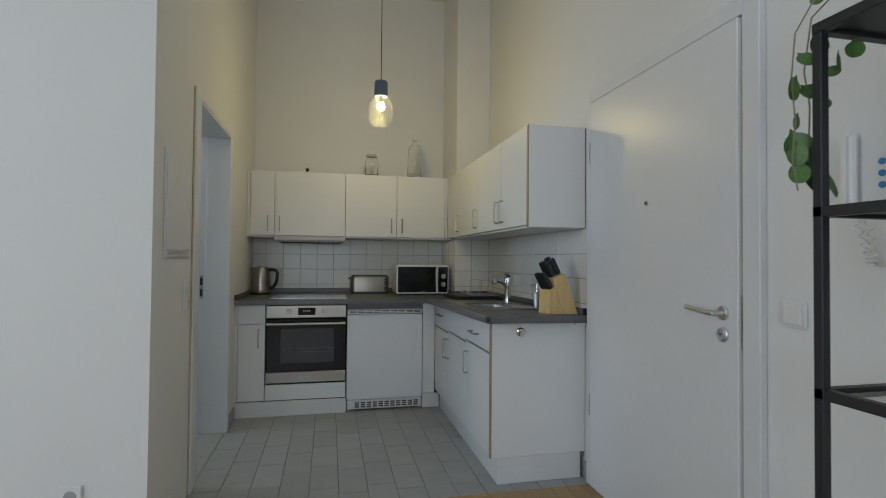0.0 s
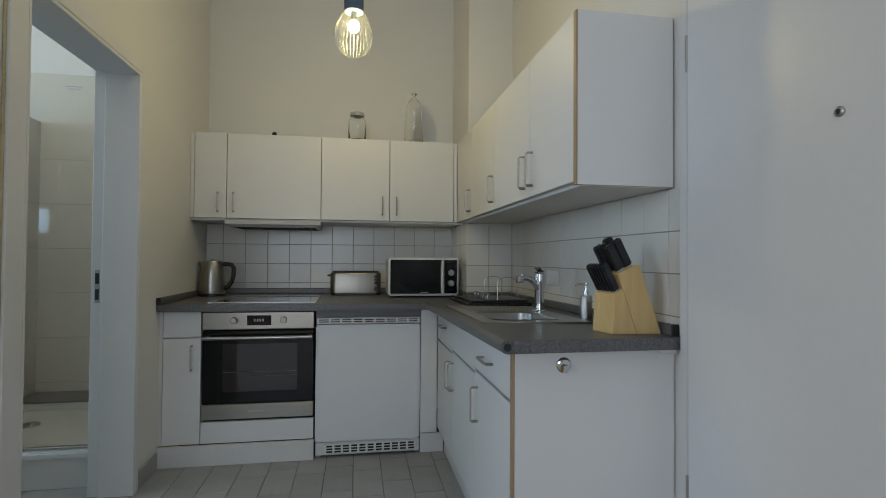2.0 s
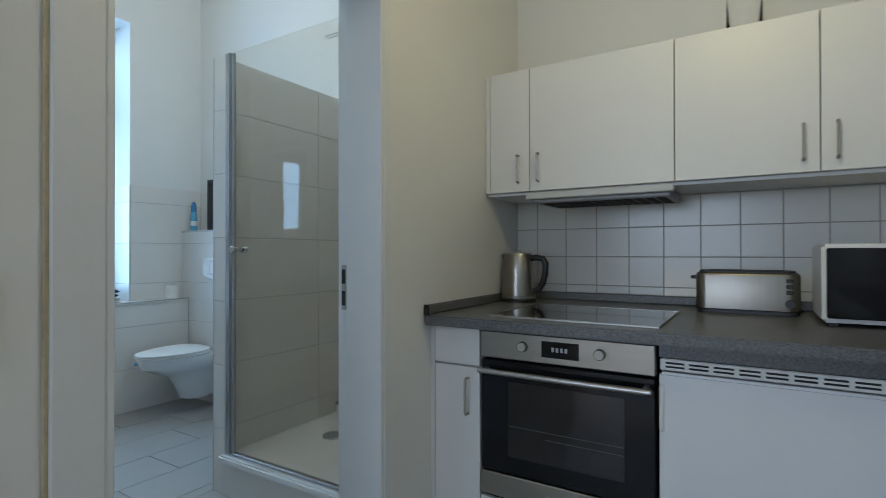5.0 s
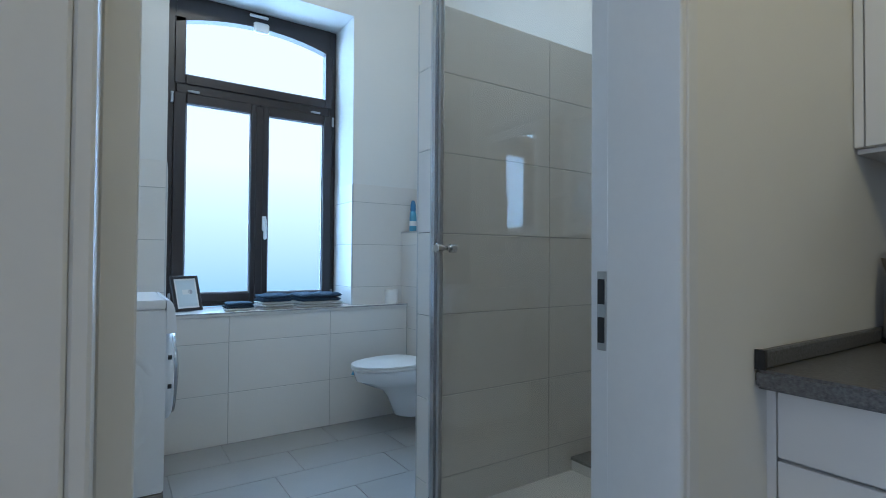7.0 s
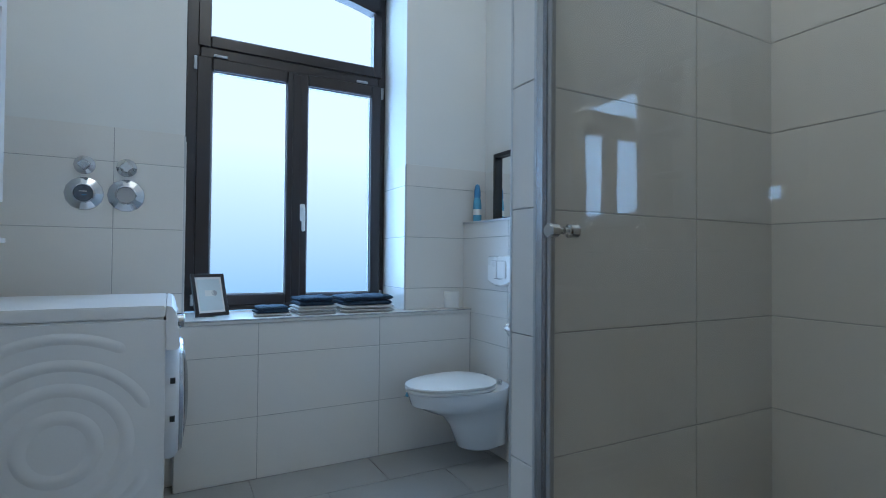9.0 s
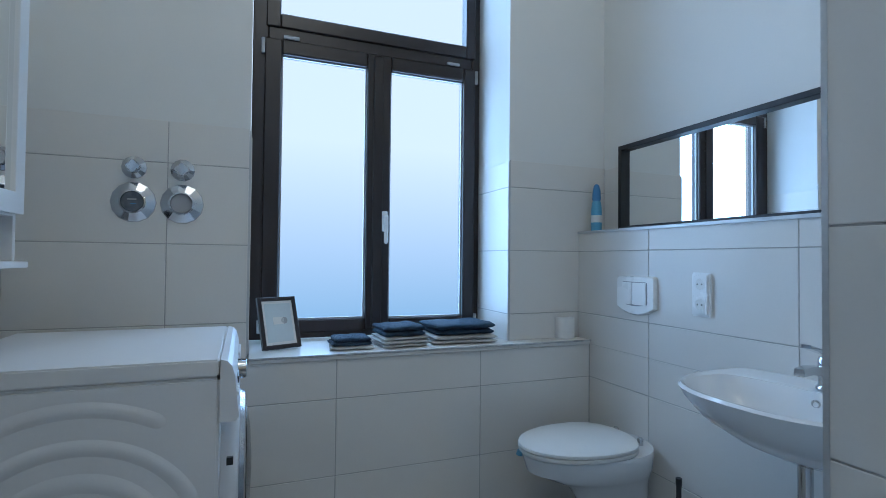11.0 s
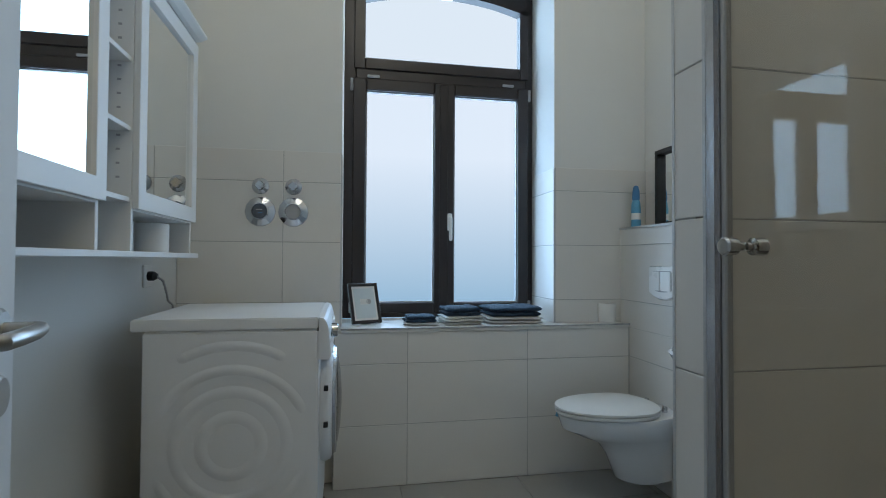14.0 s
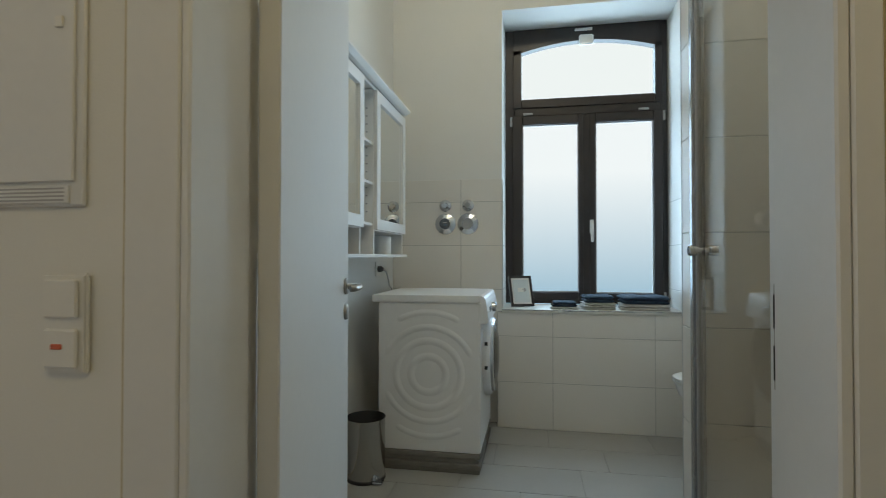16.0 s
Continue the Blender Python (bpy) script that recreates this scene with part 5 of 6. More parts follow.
part("liner", lathe(B(), (-2.39, 2.805, 0.03), [(0.088, 0), (0.092, 0.26), (0.0985, 0.275)], "z", 36, True, False), BLACK, pb, "black inner bucket", True)
part("foot_ring", lathe(B(), (-2.39, 2.805, 0.001), [(0.099, 0), (0.099, 0.012), (0.094, 0.016)], "z", 36), BLACK, pb, "black foot ring", True)
part("pedal", box(B(), -2.345, -2.30, 2.865, 2.915, 0.008, 0.018, 0.003), CHROME, pb)

# meter taps above the washer
METERGLASS = mat("dark_meter_glass", (0.13, 0.15, 0.18), 0.12, var=0.2, scale=60, bump=0)
for y, face in ((3.044, METERGLASS), (3.199, GREYPL)):
    vv = thing("water_meter_cover", (-3.35, y, 1.33), "round chrome water meter cover on tiles", "water meter", "chrome valve covers")
    part("flange", lathe(B(), (-3.350, y, 1.331), [(0.073, 0), (0.071, 0.005), (0.042, 0.019), (0.041, 0.024)], "x", 14, True, False), CHROME, vv, "faceted chrome flange")
    part("ring", lathe(B(), (-3.350, y, 1.331), [(0.0415, 0.020), (0.0415, 0.026), (0.0365, 0.027), (0.0345, 0.018)], "x", 32, False, False), CHROME, vv, "raised chrome ring", True)
    dl = part("dial", lathe(B(), (-3.350, y, 1.331), [(0.035, 0.0165), (0.034, 0.0185)], "x", 28), face, vv, "meter face behind glass")
    if face is METERGLASS:
        part("scale_bar", box(B(), -3.3316, -3.3308, y - 0.016, y + 0.012, 1.337, 1.342), GREYPL, dl, "pale counter strip")
        part("scale_bar", box(B(), -3.3316, -3.3308, y - 0.006, y + 0.012, 1.322, 1.325), BLUECAP, dl)
    vv = thing("stop_valve", (-3.35, y, 1.46), "small chrome stop valve cover on tiles", "valve", "chrome valve covers")
    part("flange", lathe(B(), (-3.350, y, 1.455), [(0.041, 0), (0.040, 0.005), (0.024, 0.017), (0.022, 0.019)], "x", 14), CHROME, vv, "faceted chrome flange")
    lobes = [(0.021 + 0.004 * math.cos(4 * a_)) for a_ in (2 * math.pi * i / 32 for i in range(32))]
    part("knob", loft(B(), [[(-3.350 + h, y + r * q * math.cos(2 * math.pi * i / 32), 1.455 + r * q * math.sin(2 * math.pi * i / 32)) for i, r in enumerate(lobes)] for h, q in ((0.018, 0.9), (0.022, 1.0), (0.034, 1.0), (0.038, 0.88))]), CHROME, vv, "chrome four-lobed knob", True)

# mirror cabinet on the wall behind the door
bc = thing("mirror_cabinet", (-2.26, 2.77, 1.1), "white bathroom wall cabinet with two mirror doors and shelves", "cabinet")
CX0, CX1, CY0, CY1 = -2.925, -1.60, 2.6705, 2.852
bm = B()
part("back_board", box(B(), CX0, CX1, CY0, CY0 + 0.008, 1.10, 1.95), FRONT, bc)
for x in (CX0, -2.376, -2.168, CX1 - 0.016):
    part("upright", box(B(), x, x + 0.016, CY0 + 0.008, CY1, 1.122, 1.948, 0.001), FRONT, bc)
part("bottom_shelf", box(B(), CX0 - 0.015, CX1 + 0.015, CY0, CY1 + 0.025, 1.104, 1.121, 0.002), FRONT, bc)
part("top_board", box(B(), CX0, CX1, CY0, CY1, 1.9485, 1.962, 0.001), FRONT, bc)
part("crown", loft(B(), [[(CX0 - e, CY0, z), (CX1 + e, CY0, z), (CX1 + e, CY1 + 0.012 + e, z), (CX0 - e, CY1 + 0.012 + e, z)] for e, z in ((0.0, 1.9625), (0.012, 1.970), (0.030, 1.990), (0.030, 2.000))]), FRONT, bc, "profiled crown board")
for x0, x1 in ((CX0 + 0.016, -2.376), (-2.152, CX1 - 0.016)):
    part("cubby_top", box(B(), x0, x1, CY0 + 0.008, CY1, 1.238, 1.252, 0.001), FRONT, bc)
for z in (1.262, 1.465, 1.665):
    part("shelf", box(B(), -2.360, -2.168, CY0 + 0.008, CY1 - 0.004, z, z + 0.014, 0.001), FRONT, bc)
for z in [1.33 + 0.04 * i for i in range(14)]:
    for d_ in (0.09, 0.14):
        part("pin_hole", box(B(), -2.3605, -2.3585, CY0 + d_, CY0 + d_ + 0.01, z, z + 0.006), GREYPL, bc)


def mirror_door(x0, x1, z0=1.243, z1=1.945):
    w, y0, y1 = 0.055, CY1 + 0.001, CY1 + 0.019
    bm = frame_ring(B(), x0, x1, z0, z1, w, y0, y1)
    d = part("door", bm, FRONT, bc, "white framed mirror door")
    part("mirror", box(B(), x0 + w - 0.002, x1 - w + 0.002, y0 + 0.001, y0 + 0.006, z0 + w - 0.002, z1 - w + 0.002), MIRROR, d, "mirror glass")


mirror_door(CX0 + 0.004, -2.362)
mirror_door(-2.166, CX1 - 0.004)
tp2 = thing("toilet_roll", (-2.70, 2.78, 1.121), "white toilet roll in the cabinet cubby", "toilet roll", "toilet rolls")
part("paper", lathe(B(), (-2.70, 2.79, 1.1215), [(0.02, 0), (0.052, 0), (0.053, 0.004), (0.053, 0.096), (0.05, 0.1), (0.02, 0.1), (0.02, 0.002)], "z", 28, False, False), PAPER, tp2, "", True)
pg = thing("power_plug", (-2.985, 2.68, 1.03), "black plug with grey cable in a wall socket", "plug")
part("socket_plate", box(B(), -3.025, -2.945, 2.6705, 2.680, 0.985, 1.075, 0.003), WHITEPL, pg, "white socket plate")
part("plug", lathe(B(), (-2.985, 2.680, 1.03), [(0.019, 0), (0.019, 0.02), (0.010, 0.034)], "y", 16), BLACK, pg)
part("cable", tube(B(), [(-2.985, 2.712, 1.028), (-2.985, 2.735, 1.01), (-3.01, 2.74, 0.96), (-3.06, 2.73, 0.925), (-3.15, 2.72, 0.90), (-3.20, 2.71, 0.80)], 0.0045, 6), GREYPL, pg, "", True)

# ---- toilet and basin ----
wc = thing("toilet", (-2.93, 4.68, 0.06), "white wall-hung toilet with closed lid", "toilet")
WX, WB = -2.93, 4.9495


def egg(z, hw, front, back, k=36, flat=0.0):
    """An oval with a blunter back; front and back along y."""
    pts = []
    c = back - (back - front) * 0.42
    for i in range(k):
        a = 2 * math.pi * i / k
        sy = math.sin(a)
        y = c + (back - c) * (abs(sy) ** 0.7) if sy > 0 else c + (c - front) * sy
        pts.append((WX + hw * math.cos(a), y, z))
    return pts


part("bowl", loft(B(), [egg(0.078, 0.085, 4.70, 4.91), egg(0.09, 0.097, 4.68, WB), egg(0.20, 0.107, 4.635, WB), egg(0.255, 0.118, 4.59, WB), egg(0.29, 0.145, 4.50, WB), egg(0.325, 0.170, 4.425, WB), egg(0.385, 0.180, 4.405, WB), egg(0.393, 0.176, 4.41, WB)]), CERAMIC, wc, "", True)
part("seat", loft(B(), [egg(0.3935, 0.176, 4.402, 4.86), egg(0.398, 0.183, 4.395, 4.865), egg(0.408, 0.183, 4.395, 4.865), egg(0.411, 0.180, 4.40, 4.86)]), WHITEPL, wc, "white toilet seat", True)
part("lid", loft(B(), [egg(0.4125, 0.180, 4.398, 4.86), egg(0.416, 0.184, 4.393, 4.866), egg(0.424, 0.183, 4.395, 4.866), egg(0.430, 0.165, 4.43, 4.85), egg(0.432, 0.10, 4.52, 4.80)]), WHITEPL, wc, "white toilet lid", True)
for x in (-3.0, -2.86):
    part("hinge", lathe(B(), (x, 4.885, 0.393), [(0.012, 0), (0.012, 0.022), (0.008, 0.028)], "z", 14), CHROME, wc)
bm = loft(B(), [ring((-3.06, 4.462, 0.355), 0.018, "z", 16, 0.012), ring((-3.063, 4.457, 0.338), 0.018, "z", 16, 0.012)])
part("freshener", bm, BLUECAN, wc, "blue freshener block at the rim")
wc.location.z += 0.02
fl_ = thing("flush_plate", (-2.944, 4.95, 1.0), "white dual flush plate on the tiles", "flush plate")


def plate_outline(hw, z1, z0, sag, y, k=10):
    """Rounded upper corners and a bottom edge that bows downwards."""
    pts = [(-2.944 + hw * (2 * i / k - 1), y, z0 - sag * (1 - (2 * i / k - 1) ** 2)) for i in range(k + 1)]
    for cx, a0 in ((-2.944 + hw - 0.012, 0), (-2.944 - hw + 0.012, 90)):
        pts += [(cx + 0.012 * math.cos(radians(a0 + 30 * j)), y, z1 - 0.012 + 0.012 * math.sin(radians(a0 + 30 * j))) for j in range(4)]
    return pts


part("plate", loft(B(), [plate_outline(0.108 - e, 1.076 - e, 0.945 + e, 0.030, y) for e, y in ((0.0, 4.9495), (0.0, 4.936), (0.004, 4.930))]), WHITEGLOSS, fl_, "", True)
part("joint", loft(B(), [plate_outline(0.073, 1.053, 0.962, 0.010, y) for y in (4.9302, 4.9293)]), GREYPL, fl_, "fine grey joint round the buttons")
for x0, x1 in ((-3.0145, -2.9555), (-2.9530, -2.8735)):
    part("button", box(B(), x0, x1, 4.9245, 4.9296, 0.958, 1.050, 0.004, None, 2), WHITEGLOSS, fl_)
sk2 = thing("wall_socket", (-2.622, 4.95, 1.02), "white double socket above the basin", "socket")
part("plate", box(B(), -2.664, -2.580, 4.939, 4.9495, 0.942, 1.100, 0.005, None, 2), WHITEGLOSS, sk2)
for z in (1.058, 0.985):
    ins = part("insert", box(B(), -2.654, -2.590, 4.9335, 4.9392, z - 0.033, z + 0.033, 0.003, None, 2), WHITEGLOSS, sk2, "square socket insert")
    part("cup", lathe(B(), (-2.622, 4.9334, z), [(0.0215, 0), (0.0215, -0.0012), (0.019, -0.0012), (0.0185, 0.0)], "y", 28, False, False), WHITEGLOSS, ins, "", True)
    # no real hollow: the duller white carries the shade of the socket cup
    part("well", lathe(B(), (-2.622, 4.9333, z), [(0.0185, 0), (0.0180, -0.0004)], "y", 28), WHITEPL, ins, "flat socket well, its shade put into a duller white")
    bm = B()
    for dx in (-0.0095, 0.0095):
        lathe(bm, (-2.622 + dx, 4.9329, z), [(0.0028, 0), (0.0028, -0.0006)], "y", 10)
    part("holes", bm, GAP, ins)

bs = thing("wash_basin", (-2.165, 4.75, 0.83), "white ceramic wall-hung wash basin", "basin")
BX = -2.165


def basin_ring(z, hw, front, back=4.9495, k=40):
    pts = []
    for i in range(k):
        a = 2 * math.pi * i / k
        cx, sy = math.cos(a), math.sin(a)
        x = BX + hw * math.copysign(abs(cx) ** 0.75, cx)
        c = back - 0.14
        y = c + (back - c) * (abs(sy) ** 0.35) if sy > 0 else c - (c - front) * (abs(sy) ** 0.9)
        pts.append((x, y, z))
    return pts


part("bowl", loft(B(), [basin_ring(0.66, 0.10, 4.72), basin_ring(0.69, 0.17, 4.65), basin_ring(0.75, 0.245, 4.56), basin_ring(0.80, 0.275, 4.515), basin_ring(0.825, 0.283, 4.50), basin_ring(0.832, 0.278, 4.508),
                            basin_ring(0.826, 0.255, 4.535, 4.84), basin_ring(0.78, 0.235, 4.56, 4.83), basin_ring(0.72, 0.18, 4.62, 4.81), basin_ring(0.705, 0.08, 4.68, 4.78)]), CERAMIC, bs, "", True)
part("drain", lathe(B(), (BX, 4.73, 0.706), [(0.032, 0), (0.030, 0.005), (0.012, 0.003)], "z", 24), CHROME, bs, "chrome drain", True)
part("overflow", lathe(B(), (BX, 4.836, 0.795), [(0.012, 0.004), (0.012, -0.004), (0.008, -0.005), (0.007, 0.0)], "y", 18), CHROME, bs, "chrome overflow ring", True)
tb = thing("basin_tap", (BX, 4.885, 0.832), "chrome basin mixer tap", "tap")
part("base_ring", lathe(B(), (BX, 4.885, 0.830), [(0.029, 0), (0.029, 0.005), (0.025, 0.010)], "z"), CHROME, tb, "", True)
part("body", lathe(B(), (BX, 4.885, 0.840), [(0.0245, 0), (0.0235, 0.03), (0.0245, 0.068), (0.022, 0.076)], "z"), CHROME, tb, "", True)
part("spout", loft(B(), [[(BX - w_, y, z - h_), (BX + w_, y, z - h_), (BX + w_ * 0.8, y, z + h_), (BX - w_ * 0.8, y, z + h_)] for y, z, w_, h_ in ((4.885, 0.872, 0.019, 0.014), (4.850, 0.882, 0.018, 0.013), (4.800, 0.888, 0.016, 0.010), (4.768, 0.884, 0.015, 0.009))]), CHROME, tb, "short flat spout", True)
part("lever", loft(B(), [[(BX - w_, y, z), (BX + w_, y, z), (BX + w_, y, z + 0.010), (BX - w_, y, z + 0.010)] for y, z, w_ in ((4.908, 0.918, 0.020), (4.880, 0.921, 0.021), (4.840, 0.932, 0.015), (4.795, 0.945, 0.012))]), CHROME, tb, "flat lever on top", True)
st = thing("basin_trap", (BX, 4.78, 0.4), "chrome bottle trap under the basin", "trap")
part("pipe", lathe(B(), (BX, 4.79, 0.42), [(0.03, 0), (0.032, 0.01), (0.032, 0.09), (0.018, 0.10), (0.018, 0.225), (0.032, 0.235), (0.032, 0.25)], "z"), CHROME, st, "", True)
part("outlet", tube(B(), [(BX, 4.79, 0.49), (BX, 4.88, 0.49), (BX, 4.949, 0.49)], 0.016, 12), CHROME, st, "", True)
for ob in (bs, tb, st):
    ob.location.z -= 0.032
tbr = thing("toilet_brush", (-2.64, 4.86, 0), "toilet brush in a white holder with black handle", "toilet brush")
part("holder", lathe(B(), (-2.65, 4.865, 0.001), [(0.045, 0), (0.048, 0.005), (0.052, 0.13), (0.046, 0.132)], "z"), WHITEPL, tbr, "white holder", True)
part("handle", lathe(B(), (-2.65, 4.865, 0.12), [(0.009, 0), (0.009, 0.22), (0.011, 0.23), (0.011, 0.25)], "z", 12), BLACK, tbr, "black handle", True)

# mirror on the half wall
mr_ = thing("wall_mirror", (-2.6, 5.05, 1.28), "wide mirror in a black frame standing on the half wall", "mirror")
MX0, MX1, MZ0, MZ1, MY = -3.205, -1.99, 1.2815, 1.685, 5.071
for b in ((MX0, MX0 + 0.022, MZ0, MZ1), (MX1 - 0.022, MX1, MZ0, MZ1), (MX0 + 0.022, MX1 - 0.022, MZ0, MZ0 + 0.022), (MX0 + 0.022, MX1 - 0.022, MZ1 - 0.022, MZ1)):
    part("frame", box(B(), b[0], b[1], MY - 0.004, MY + 0.034, b[2], b[3], 0.0015), BLACKMETAL, mr_)
part("glass", box(B(), MX0 + 0.022, MX1 - 0.022, MY + 0.022, MY + 0.028, MZ0 + 0.022, MZ1 - 0.022), MIRROR, mr_, "mirror glass")
sc = thing("spray_can", (-3.29, 5.01, 1.28), "light blue air freshener spray bottle", "spray can")
part("can", lathe(B(), (-3.29, 5.01, 1.2805), [(0.024, 0), (0.026, 0.005), (0.026, 0.10), (0.022, 0.14), (0.018, 0.15)], "z"), BLUECAN, sc, "", True)
part("band", lathe(B(), (-3.29, 5.01, 1.325), [(0.0265, 0), (0.0265, 0.035)], "z"), WHITEPL, sc, "pale label band")
part("cap", lathe(B(), (-3.29, 5.01, 1.43), [(0.018, 0), (0.021, 0.01), (0.019, 0.05), (0.013, 0.075), (0.006, 0.082)], "z"), BLUECAP, sc, "blue spray cap", True)

# ---- things on the sill ----
SZ = 0.7655


def towel(parent, x0, x1, y0, y1, z0, z1, layers, turn, material, seed):
    """A folded terry towel: soft rounded layers that wander a little over one another."""
    rnd = random.Random(seed)
    bm = B()
    cx, cy, t = (x0 + x1) / 2, (y0 + y1) / 2, (z1 - z0) / layers
    spin = Matrix.Translation((cx, cy, 0)) @ Matrix.Rotation(radians(turn), 4, "Z") @ Matrix.Translation((-cx, -cy, 0))
    for k in range(layers):
        ph = [rnd.uniform(0, 6.28) for _ in range(6)]
        off = [rnd.uniform(-0.006, 0.004) for _ in range(4)]
        rings, n_ = [], 22
        for i in range(n_ + 1):
            u = 0.5 - 0.5 * math.cos(math.pi * i / n_)
            edge = min(1.0, (math.sin(math.pi * min(max(u, 0.003), 0.997)) * 6) ** 0.42)
            y = y0 + off[0] + (y1 + off[1] - y0 - off[0]) * u
            row = []
            for j in range(20):
                a = 2 * math.pi * j / 20
                c_, s_ = math.cos(a), math.sin(a)
                hx = (x1 - x0) / 2 * (1 - 0.05 * (1 - edge))
                x = cx + off[2] + hx * math.copysign(abs(c_) ** 0.35, c_) + 0.004 * math.sin(9 * u + ph[0]) * (c_ > 0)
                zz = t * 0.52 * edge * math.copysign(abs(s_) ** 0.8, s_)
                sag = 0.03 * t * math.sin(4 * u + ph[1]) + 0.06 * t * edge * math.sin(13 * u + 30 * (x - cx) + ph[2]) + 0.04 * t * edge * math.sin(23 * u - 55 * (x - cx) + ph[3])
                row.append(spin @ Vector((x, y + 0.003 * math.sin(40 * (x - cx) + ph[4]), max(z0 + 0.0005, z0 + t * (k + 0.52) + zz + sag * (0.4 if s_ < 0 else 1.2)))))
            rings.append(row)
        loft(bm, rings)
    return part("towel", bm, material, parent, "", True)


for i, (x0, x1, y0, y1, hw, hb, nw, nb, turn) in enumerate(((-3.46, -3.325, 3.752, 3.922, 0.014, 0.034, 1, 2, -7), (-3.50, -3.318, 3.955, 4.150, 0.044, 0.045, 3, 2, 4), (-3.55, -3.325, 4.195, 4.490, 0.036, 0.052, 2, 2, -3))):
    t_ = thing("towel", ((x0 + x1) / 2, (y0 + y1) / 2, SZ), "folded cream towel on the window sill", "towel", "folded towels on the sill")
    towel(t_, x0, x1 + 0.004, y0 - 0.004, y1 + 0.006, SZ + 0.0005, SZ + hw, nw, turn, TOWELWHITE, 20 + i)
    t_ = thing("towel", ((x0 + x1) / 2, (y0 + y1) / 2, SZ + hw), "folded dark blue towel on a cream one", "towel", "folded towels on the sill")
    towel(t_, x0 - 0.01, x1 - 0.006, y0 + 0.004, y1 - 0.006, SZ + hw - 0.0005, SZ + hw + hb, nb, turn * 0.3 + 2, TOWELBLUE, 40 + i)
rl = thing("toilet_roll", (-3.37, 4.865, SZ), "white toilet roll standing on the sill", "toilet roll", "toilet rolls")
part("paper", lathe(B(), (-3.345, 4.865, SZ + 0.0005), [(0.02, 0), (0.047, 0), (0.048, 0.004), (0.048, 0.096), (0.045, 0.1), (0.02, 0.1), (0.02, 0.002)], "z", 28, False, False), PAPER, rl, "", True)
pf = thing("picture_frame", (-3.425, 3.565, SZ), "dark framed small picture leaning on the sill", "picture frame")
fm = Matrix.Translation((-3.425, 3.565, SZ + 0.004)) @ pose(0, 0, 0, 0, 0, 112) @ pose(0, 0, 0, -19)
w, h = 0.082, 0.215
for b in ((-w, -w + 0.016, 0, h), (w - 0.016, w, 0, h), (-w + 0.016, w - 0.016, 0, 0.016), (-w + 0.016, w - 0.016, h - 0.016, h)):
    part("frame", box(B(), b[0], b[1], -0.009, 0.009, b[2], b[3], 0.0015, fm), WINFRAME, pf)
part("mount", box(B(), -w + 0.016, w - 0.016, -0.003, 0.002, 0.016, h - 0.016, 0, fm), PAPER, pf, "white mount")
part("print", box(B(), -w + 0.026, w - 0.026, -0.0045, -0.003, 0.028, h - 0.028, 0, fm), PRINT, pf, "pale blue print of a paper roll")
bm = box(B(), -0.025, 0.02, -0.006, -0.0045, 0.10, 0.13, 0, fm)
part("motif", bm, WHITEPL, pf)
bm = lathe(B(), (0.022, -0.0045, 0.115), [(0.014, 0), (0.014, -0.0015)], "y", 16)
bmesh.ops.transform(bm, matrix=fm, verts=bm.verts[:])
part("motif", bm, GREYPL, pf)
part("back_stand", box(B(), -0.02, 0.02, 0.009, 0.012, 0.0, 0.12, 0, fm @ pose(0, 0, 0, 0)), GAP, pf)

# ---- tiles: pieces of walls and floors ----
mesh_cache = {}


def piece(name, parent, material, x0, x1, y0, y1, z0, z1, bev=0.0012):
    """One tile; alike tiles share a mesh."""
    key = (name, material.name, round(x1 - x0, 4), round(y1 - y0, 4), round(z1 - z0, 4))
    if key not in mesh_cache:
        bm = box(B(), -(x1 - x0) / 2, (x1 - x0) / 2, -(y1 - y0) / 2, (y1 - y0) / 2, -(z1 - z0) / 2, (z1 - z0) / 2, bev)
        bmesh.ops.recalc_face_normals(bm, faces=bm.faces[:])
        me = bpy.data.meshes.new(name)
        bm.to_mesh(me)
        bm.free()
        me.materials.append(material)
        mesh_cache[key] = me
    ob = new(name, mesh_cache[key])
    ob.parent = parent
    ob.location = ((x0 + x1) / 2, (y0 + y1) / 2, (z0 + z1) / 2)
    return ob


def spans(a, b, joints, g):
    """Stretches between joints from a to b, each shortened by half a joint."""
    cut = [a] + [j for j in joints if a + 0.012 < j < b - 0.012] + [b]
    return [(p + (g if i else 0), q - (g if i < len(cut) - 2 else 0)) for i, (p, q) in enumerate(zip(cut, cut[1:]))]


def wall_tiles(parent, material, plane, at, depth, u0, u1, ju, z0, z1, jz, g):
    """plane 'x' or 'y'; at: the face; depth: signed thickness towards the wall."""
    a, b = sorted((at, at + depth))
    for p, q in spans(u0, u1, ju, g):
        for r, s in spans(z0, z1, jz, g):
            if plane == "x":
                piece("tile", parent, material, a, b, p, q, r, s)
            else:
                piece("tile", parent, material, p, q, a, b, r, s)


KZ = [0.952, 1.090, 1.228]
KX = [-0.185 + 0.151 * i for i in range(-4, 12)]
KY = [3.022 + 0.150 * i for i in range(-2, 14)]
# grout beds
bed = setting("backsplash_back", box(B(), -0.598, 1.163, 5.1405, 5.1495, 0.9145, 1.365), GROUT, "cream square wall tiles behind the worktop", "backsplash")
wall_tiles(bed, SPLASH, "y", 5.138, 0.006, -0.598, 1.160, KX, 0.9145, 1.365, KZ, 0.0018)
bed = setting("backsplash_side", box(B(), 1.4630, 1.4695, 2.80, 4.598, 0.9145, 1.365), GROUT, "cream square wall tiles behind the sink", "backsplash")
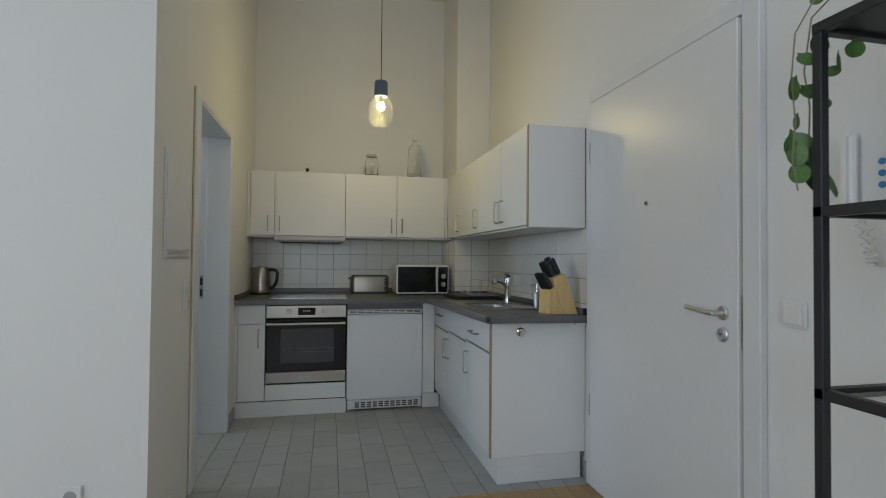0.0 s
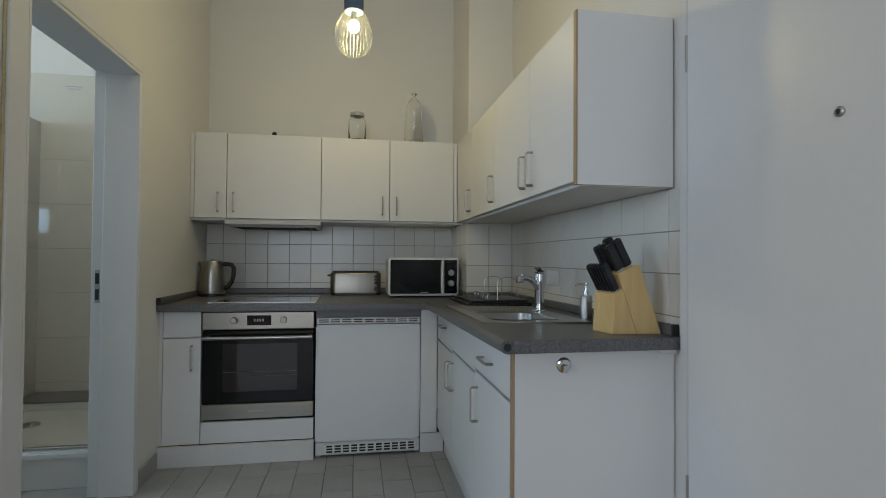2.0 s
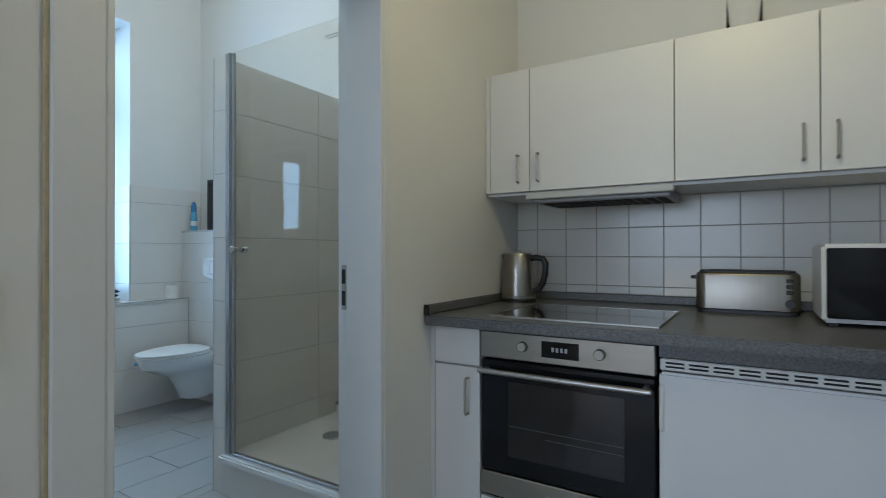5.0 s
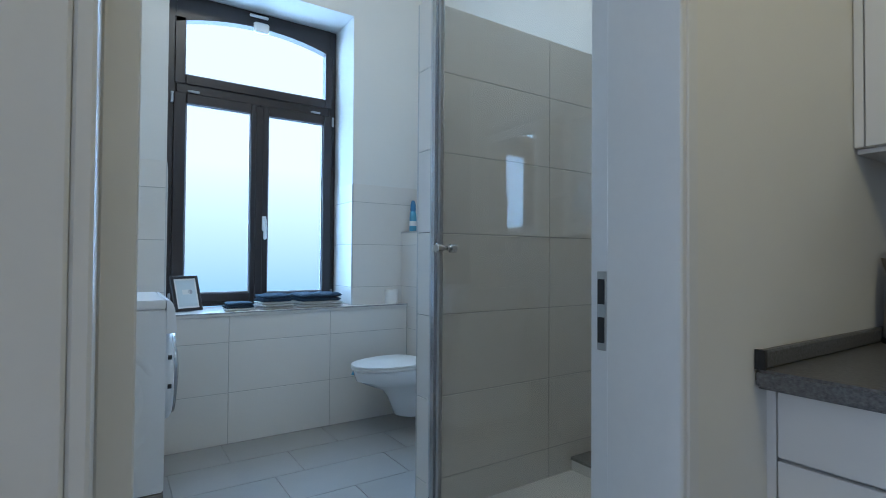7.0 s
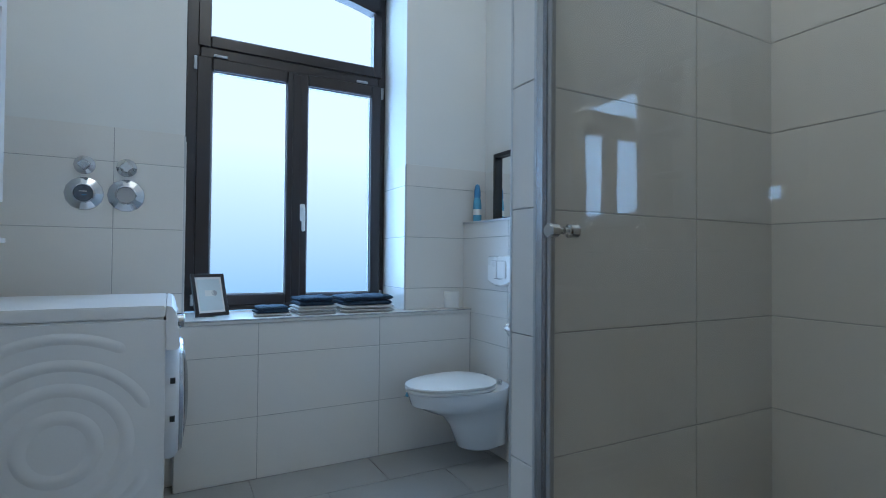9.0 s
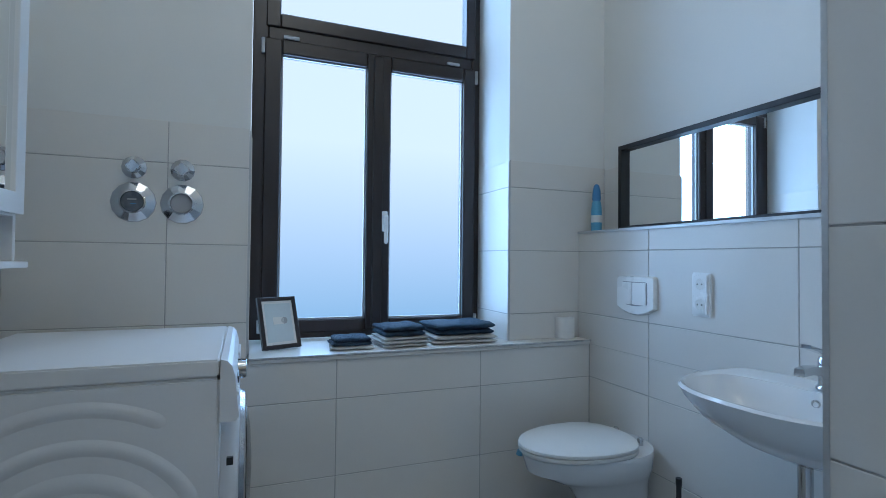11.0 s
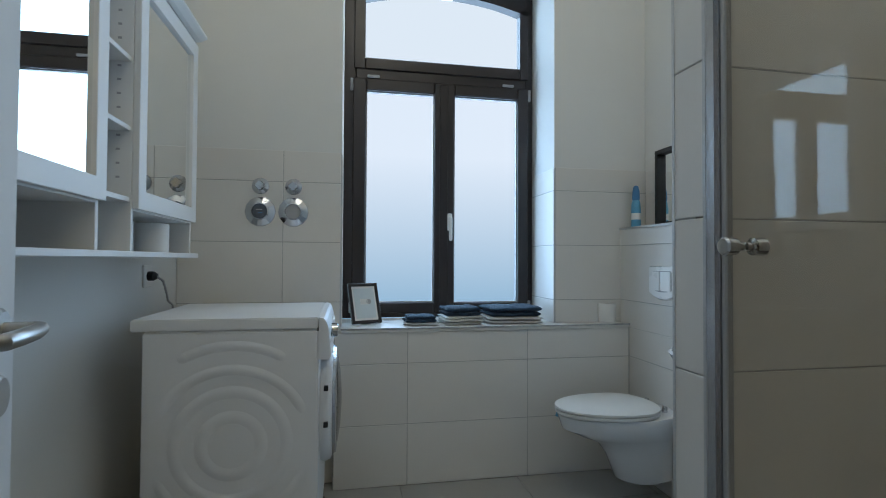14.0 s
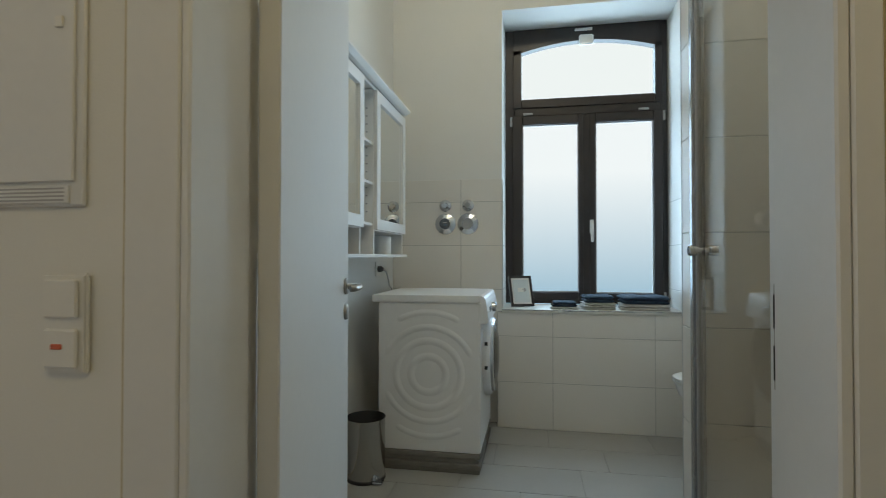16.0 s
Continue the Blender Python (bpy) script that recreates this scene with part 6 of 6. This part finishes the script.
wall_tiles(bed, SPLASH, "x", 1.4605, 0.006, 2.80, 4.592, KY, 0.9145, 1.365, KZ, 0.0018)
bm = B()
box(bm, 1.1570, 1.1645, 4.5910, 5.142, 0.9145, 1.365)
box(bm, 1.1645, 1.4650, 4.5910, 4.5985, 0.9145, 1.365)
bed = setting("backsplash_chase", bm, GROUT, "cream wall tiles round the boxed chase", "backsplash")
wall_tiles(bed, SPLASH, "x", 1.1545, 0.006, 4.589, 5.136, [4.74, 4.89, 5.04], 0.9145, 1.365, KZ, 0.0018)
wall_tiles(bed, SPLASH, "y", 4.5885, 0.006, 1.1555, 1.459, [1.305], 0.9145, 1.365, KZ, 0.0018)

BZ = [0.296 * i for i in range(1, 9)]
G = 0.0016
# window wall, left of the niche and right of it
bm = B()
box(bm, -3.3595, -3.3530, 2.672, 3.428, 0, 1.632)
box(bm, -3.3595, -3.3530, 4.567, 5.108, 0, 1.605)
bed = setting("bath_tiling_window", bm, BATHGROUT, "pale beige bathroom wall tiles beside the window", "tiling")
wall_tiles(bed, BATHTILE, "x", -3.3505, -0.006, 2.672, 3.426, [3.15], 0.0, 1.633, BZ, G)
wall_tiles(bed, BATHTILE, "x", -3.3505, -0.006, 4.569, 5.106, [], 0.766, 1.606, BZ, G)
# niche reveals
bm = B()
box(bm, -3.675, -3.3555, 3.4305, 3.4355, 0.766, 1.60)
box(bm, -3.675, -3.3555, 4.5595, 4.5645, 0.766, 1.60)
bed = setting("bath_tiling_reveal", bm, BATHGROUT, "pale beige tiles on the window reveals", "tiling")
wall_tiles(bed, BATHTILE, "y", 3.4365, -0.004, -3.674, -3.354, [], 0.766, 1.602, BZ, G)
wall_tiles(bed, BATHTILE, "y", 4.5585, 0.004, -3.674, -3.354, [], 0.766, 1.602, BZ, G)
wall_tiles(low_w, BATHTILE, "x", -3.2605, -0.0085, 3.405, 4.946, [3.757, 4.377], 0.0, 0.744, BZ, G)
wall_tiles(prewall, BATHTILE, "y", 4.950, 0.009, -3.262, -1.704, [-2.885, -2.285], 0.0, 0.744, BZ, G)
wall_tiles(prewall, BATHTILE, "y", 4.950, 0.009, -3.350, -1.704, [-2.885, -2.285], 0.7455, 1.270, BZ, G)
wall_tiles(prewall, BATHTILE, "y", 5.107, 0.0025, -3.350, -1.704, [-2.885, -2.285], 1.284, 1.60, BZ, G)
piece("tile", prewall, BATHTILE, -3.35, -1.704, 4.952, 5.105, 1.2725, 1.2795)
# shower
wall_tiles(partition, BATHTILE, "x", -1.6330, -0.009, 4.121, 5.10, [4.72], 0.0, 2.024, BZ, G)
wall_tiles(partition, BATHTILE, "x", -1.700, 0.009, 4.121, 4.948, [4.72], 0.0, 2.024, BZ, G)
wall_tiles(partition, BATHTILE, "y", 4.112, 0.009, -1.70, -1.606, [], 0.0, 2.03, BZ, G)
bm = box(B(), -1.634, -0.782, 5.1010, 5.1085, 0, 2.026)
bed = setting("bath_tiling_shower", bm, BATHGROUT, "pale beige tiles on the shower back wall", "tiling")
wall_tiles(bed, BATHTILE, "y", 5.0985, 0.006, -1.634, -0.786, [-1.035], 0.0, 2.028, BZ, G)
bm = box(B(), -0.7880, -0.7805, 4.13, 5.103, 0, 2.026)
bed = setting("bath_tiling_shower_side", bm, BATHGROUT, "pale beige tiles on the shower side wall", "tiling")
wall_tiles(bed, BATHTILE, "x", -0.7905, 0.006, 4.13, 5.098, [4.72], 0.0, 2.028, BZ, G)


def floor_tiles(parent, x0, x1, y0, y1, w, ln, seed, material=FLOORTILE):
    rnd = random.Random(seed)
    x, i = x0, 0
    while x < x1 - 0.01:
        e = min(x + w, x1)
        y = y0 - (0.5 * ln if i % 2 else 0.0) - rnd.choice((0, 0, 0.25)) * ln
        while y < y1 - 0.01:
            a, b = max(y, y0), min(y + ln, y1)
            if b - a > 0.02:
                dz = rnd.choice((0, 0.0003, 0.0006))
                piece("tile", parent, material, x + 0.0018, e - 0.0018, a + 0.0018, b - 0.0018, -0.012 + dz, 0.0 + dz, 0.0015)
            y += ln
        x, i = e, i + 1


floor_tiles(floor_k, -0.598, 1.468, 2.762, 4.60, 0.148, 0.298, 3)
floor_tiles(floor_b, -3.258, -1.70, 2.674, 4.948, 0.298, 0.598, 5, BATHFLOORTILE)
floor_tiles(floor_b, -1.70, -0.602, 2.674, 4.128, 0.298, 0.598, 7, BATHFLOORTILE)
fl = bpy.data.objects["floor_living"]
rnd = random.Random(11)
for i in range(20):
    x = -0.2 + i * 0.0835
    if x > 1.44:
        break
    y = 2.758 - rnd.random() * 0.25
    b = 2.758
    while b > 1.6:
        piece("plank", fl, PARQUET, x + 0.0006, min(x + 0.0829, 1.467), y, b - 0.0008, 0.0002, 0.006, 0.001)
        b, y = y, y - 0.4
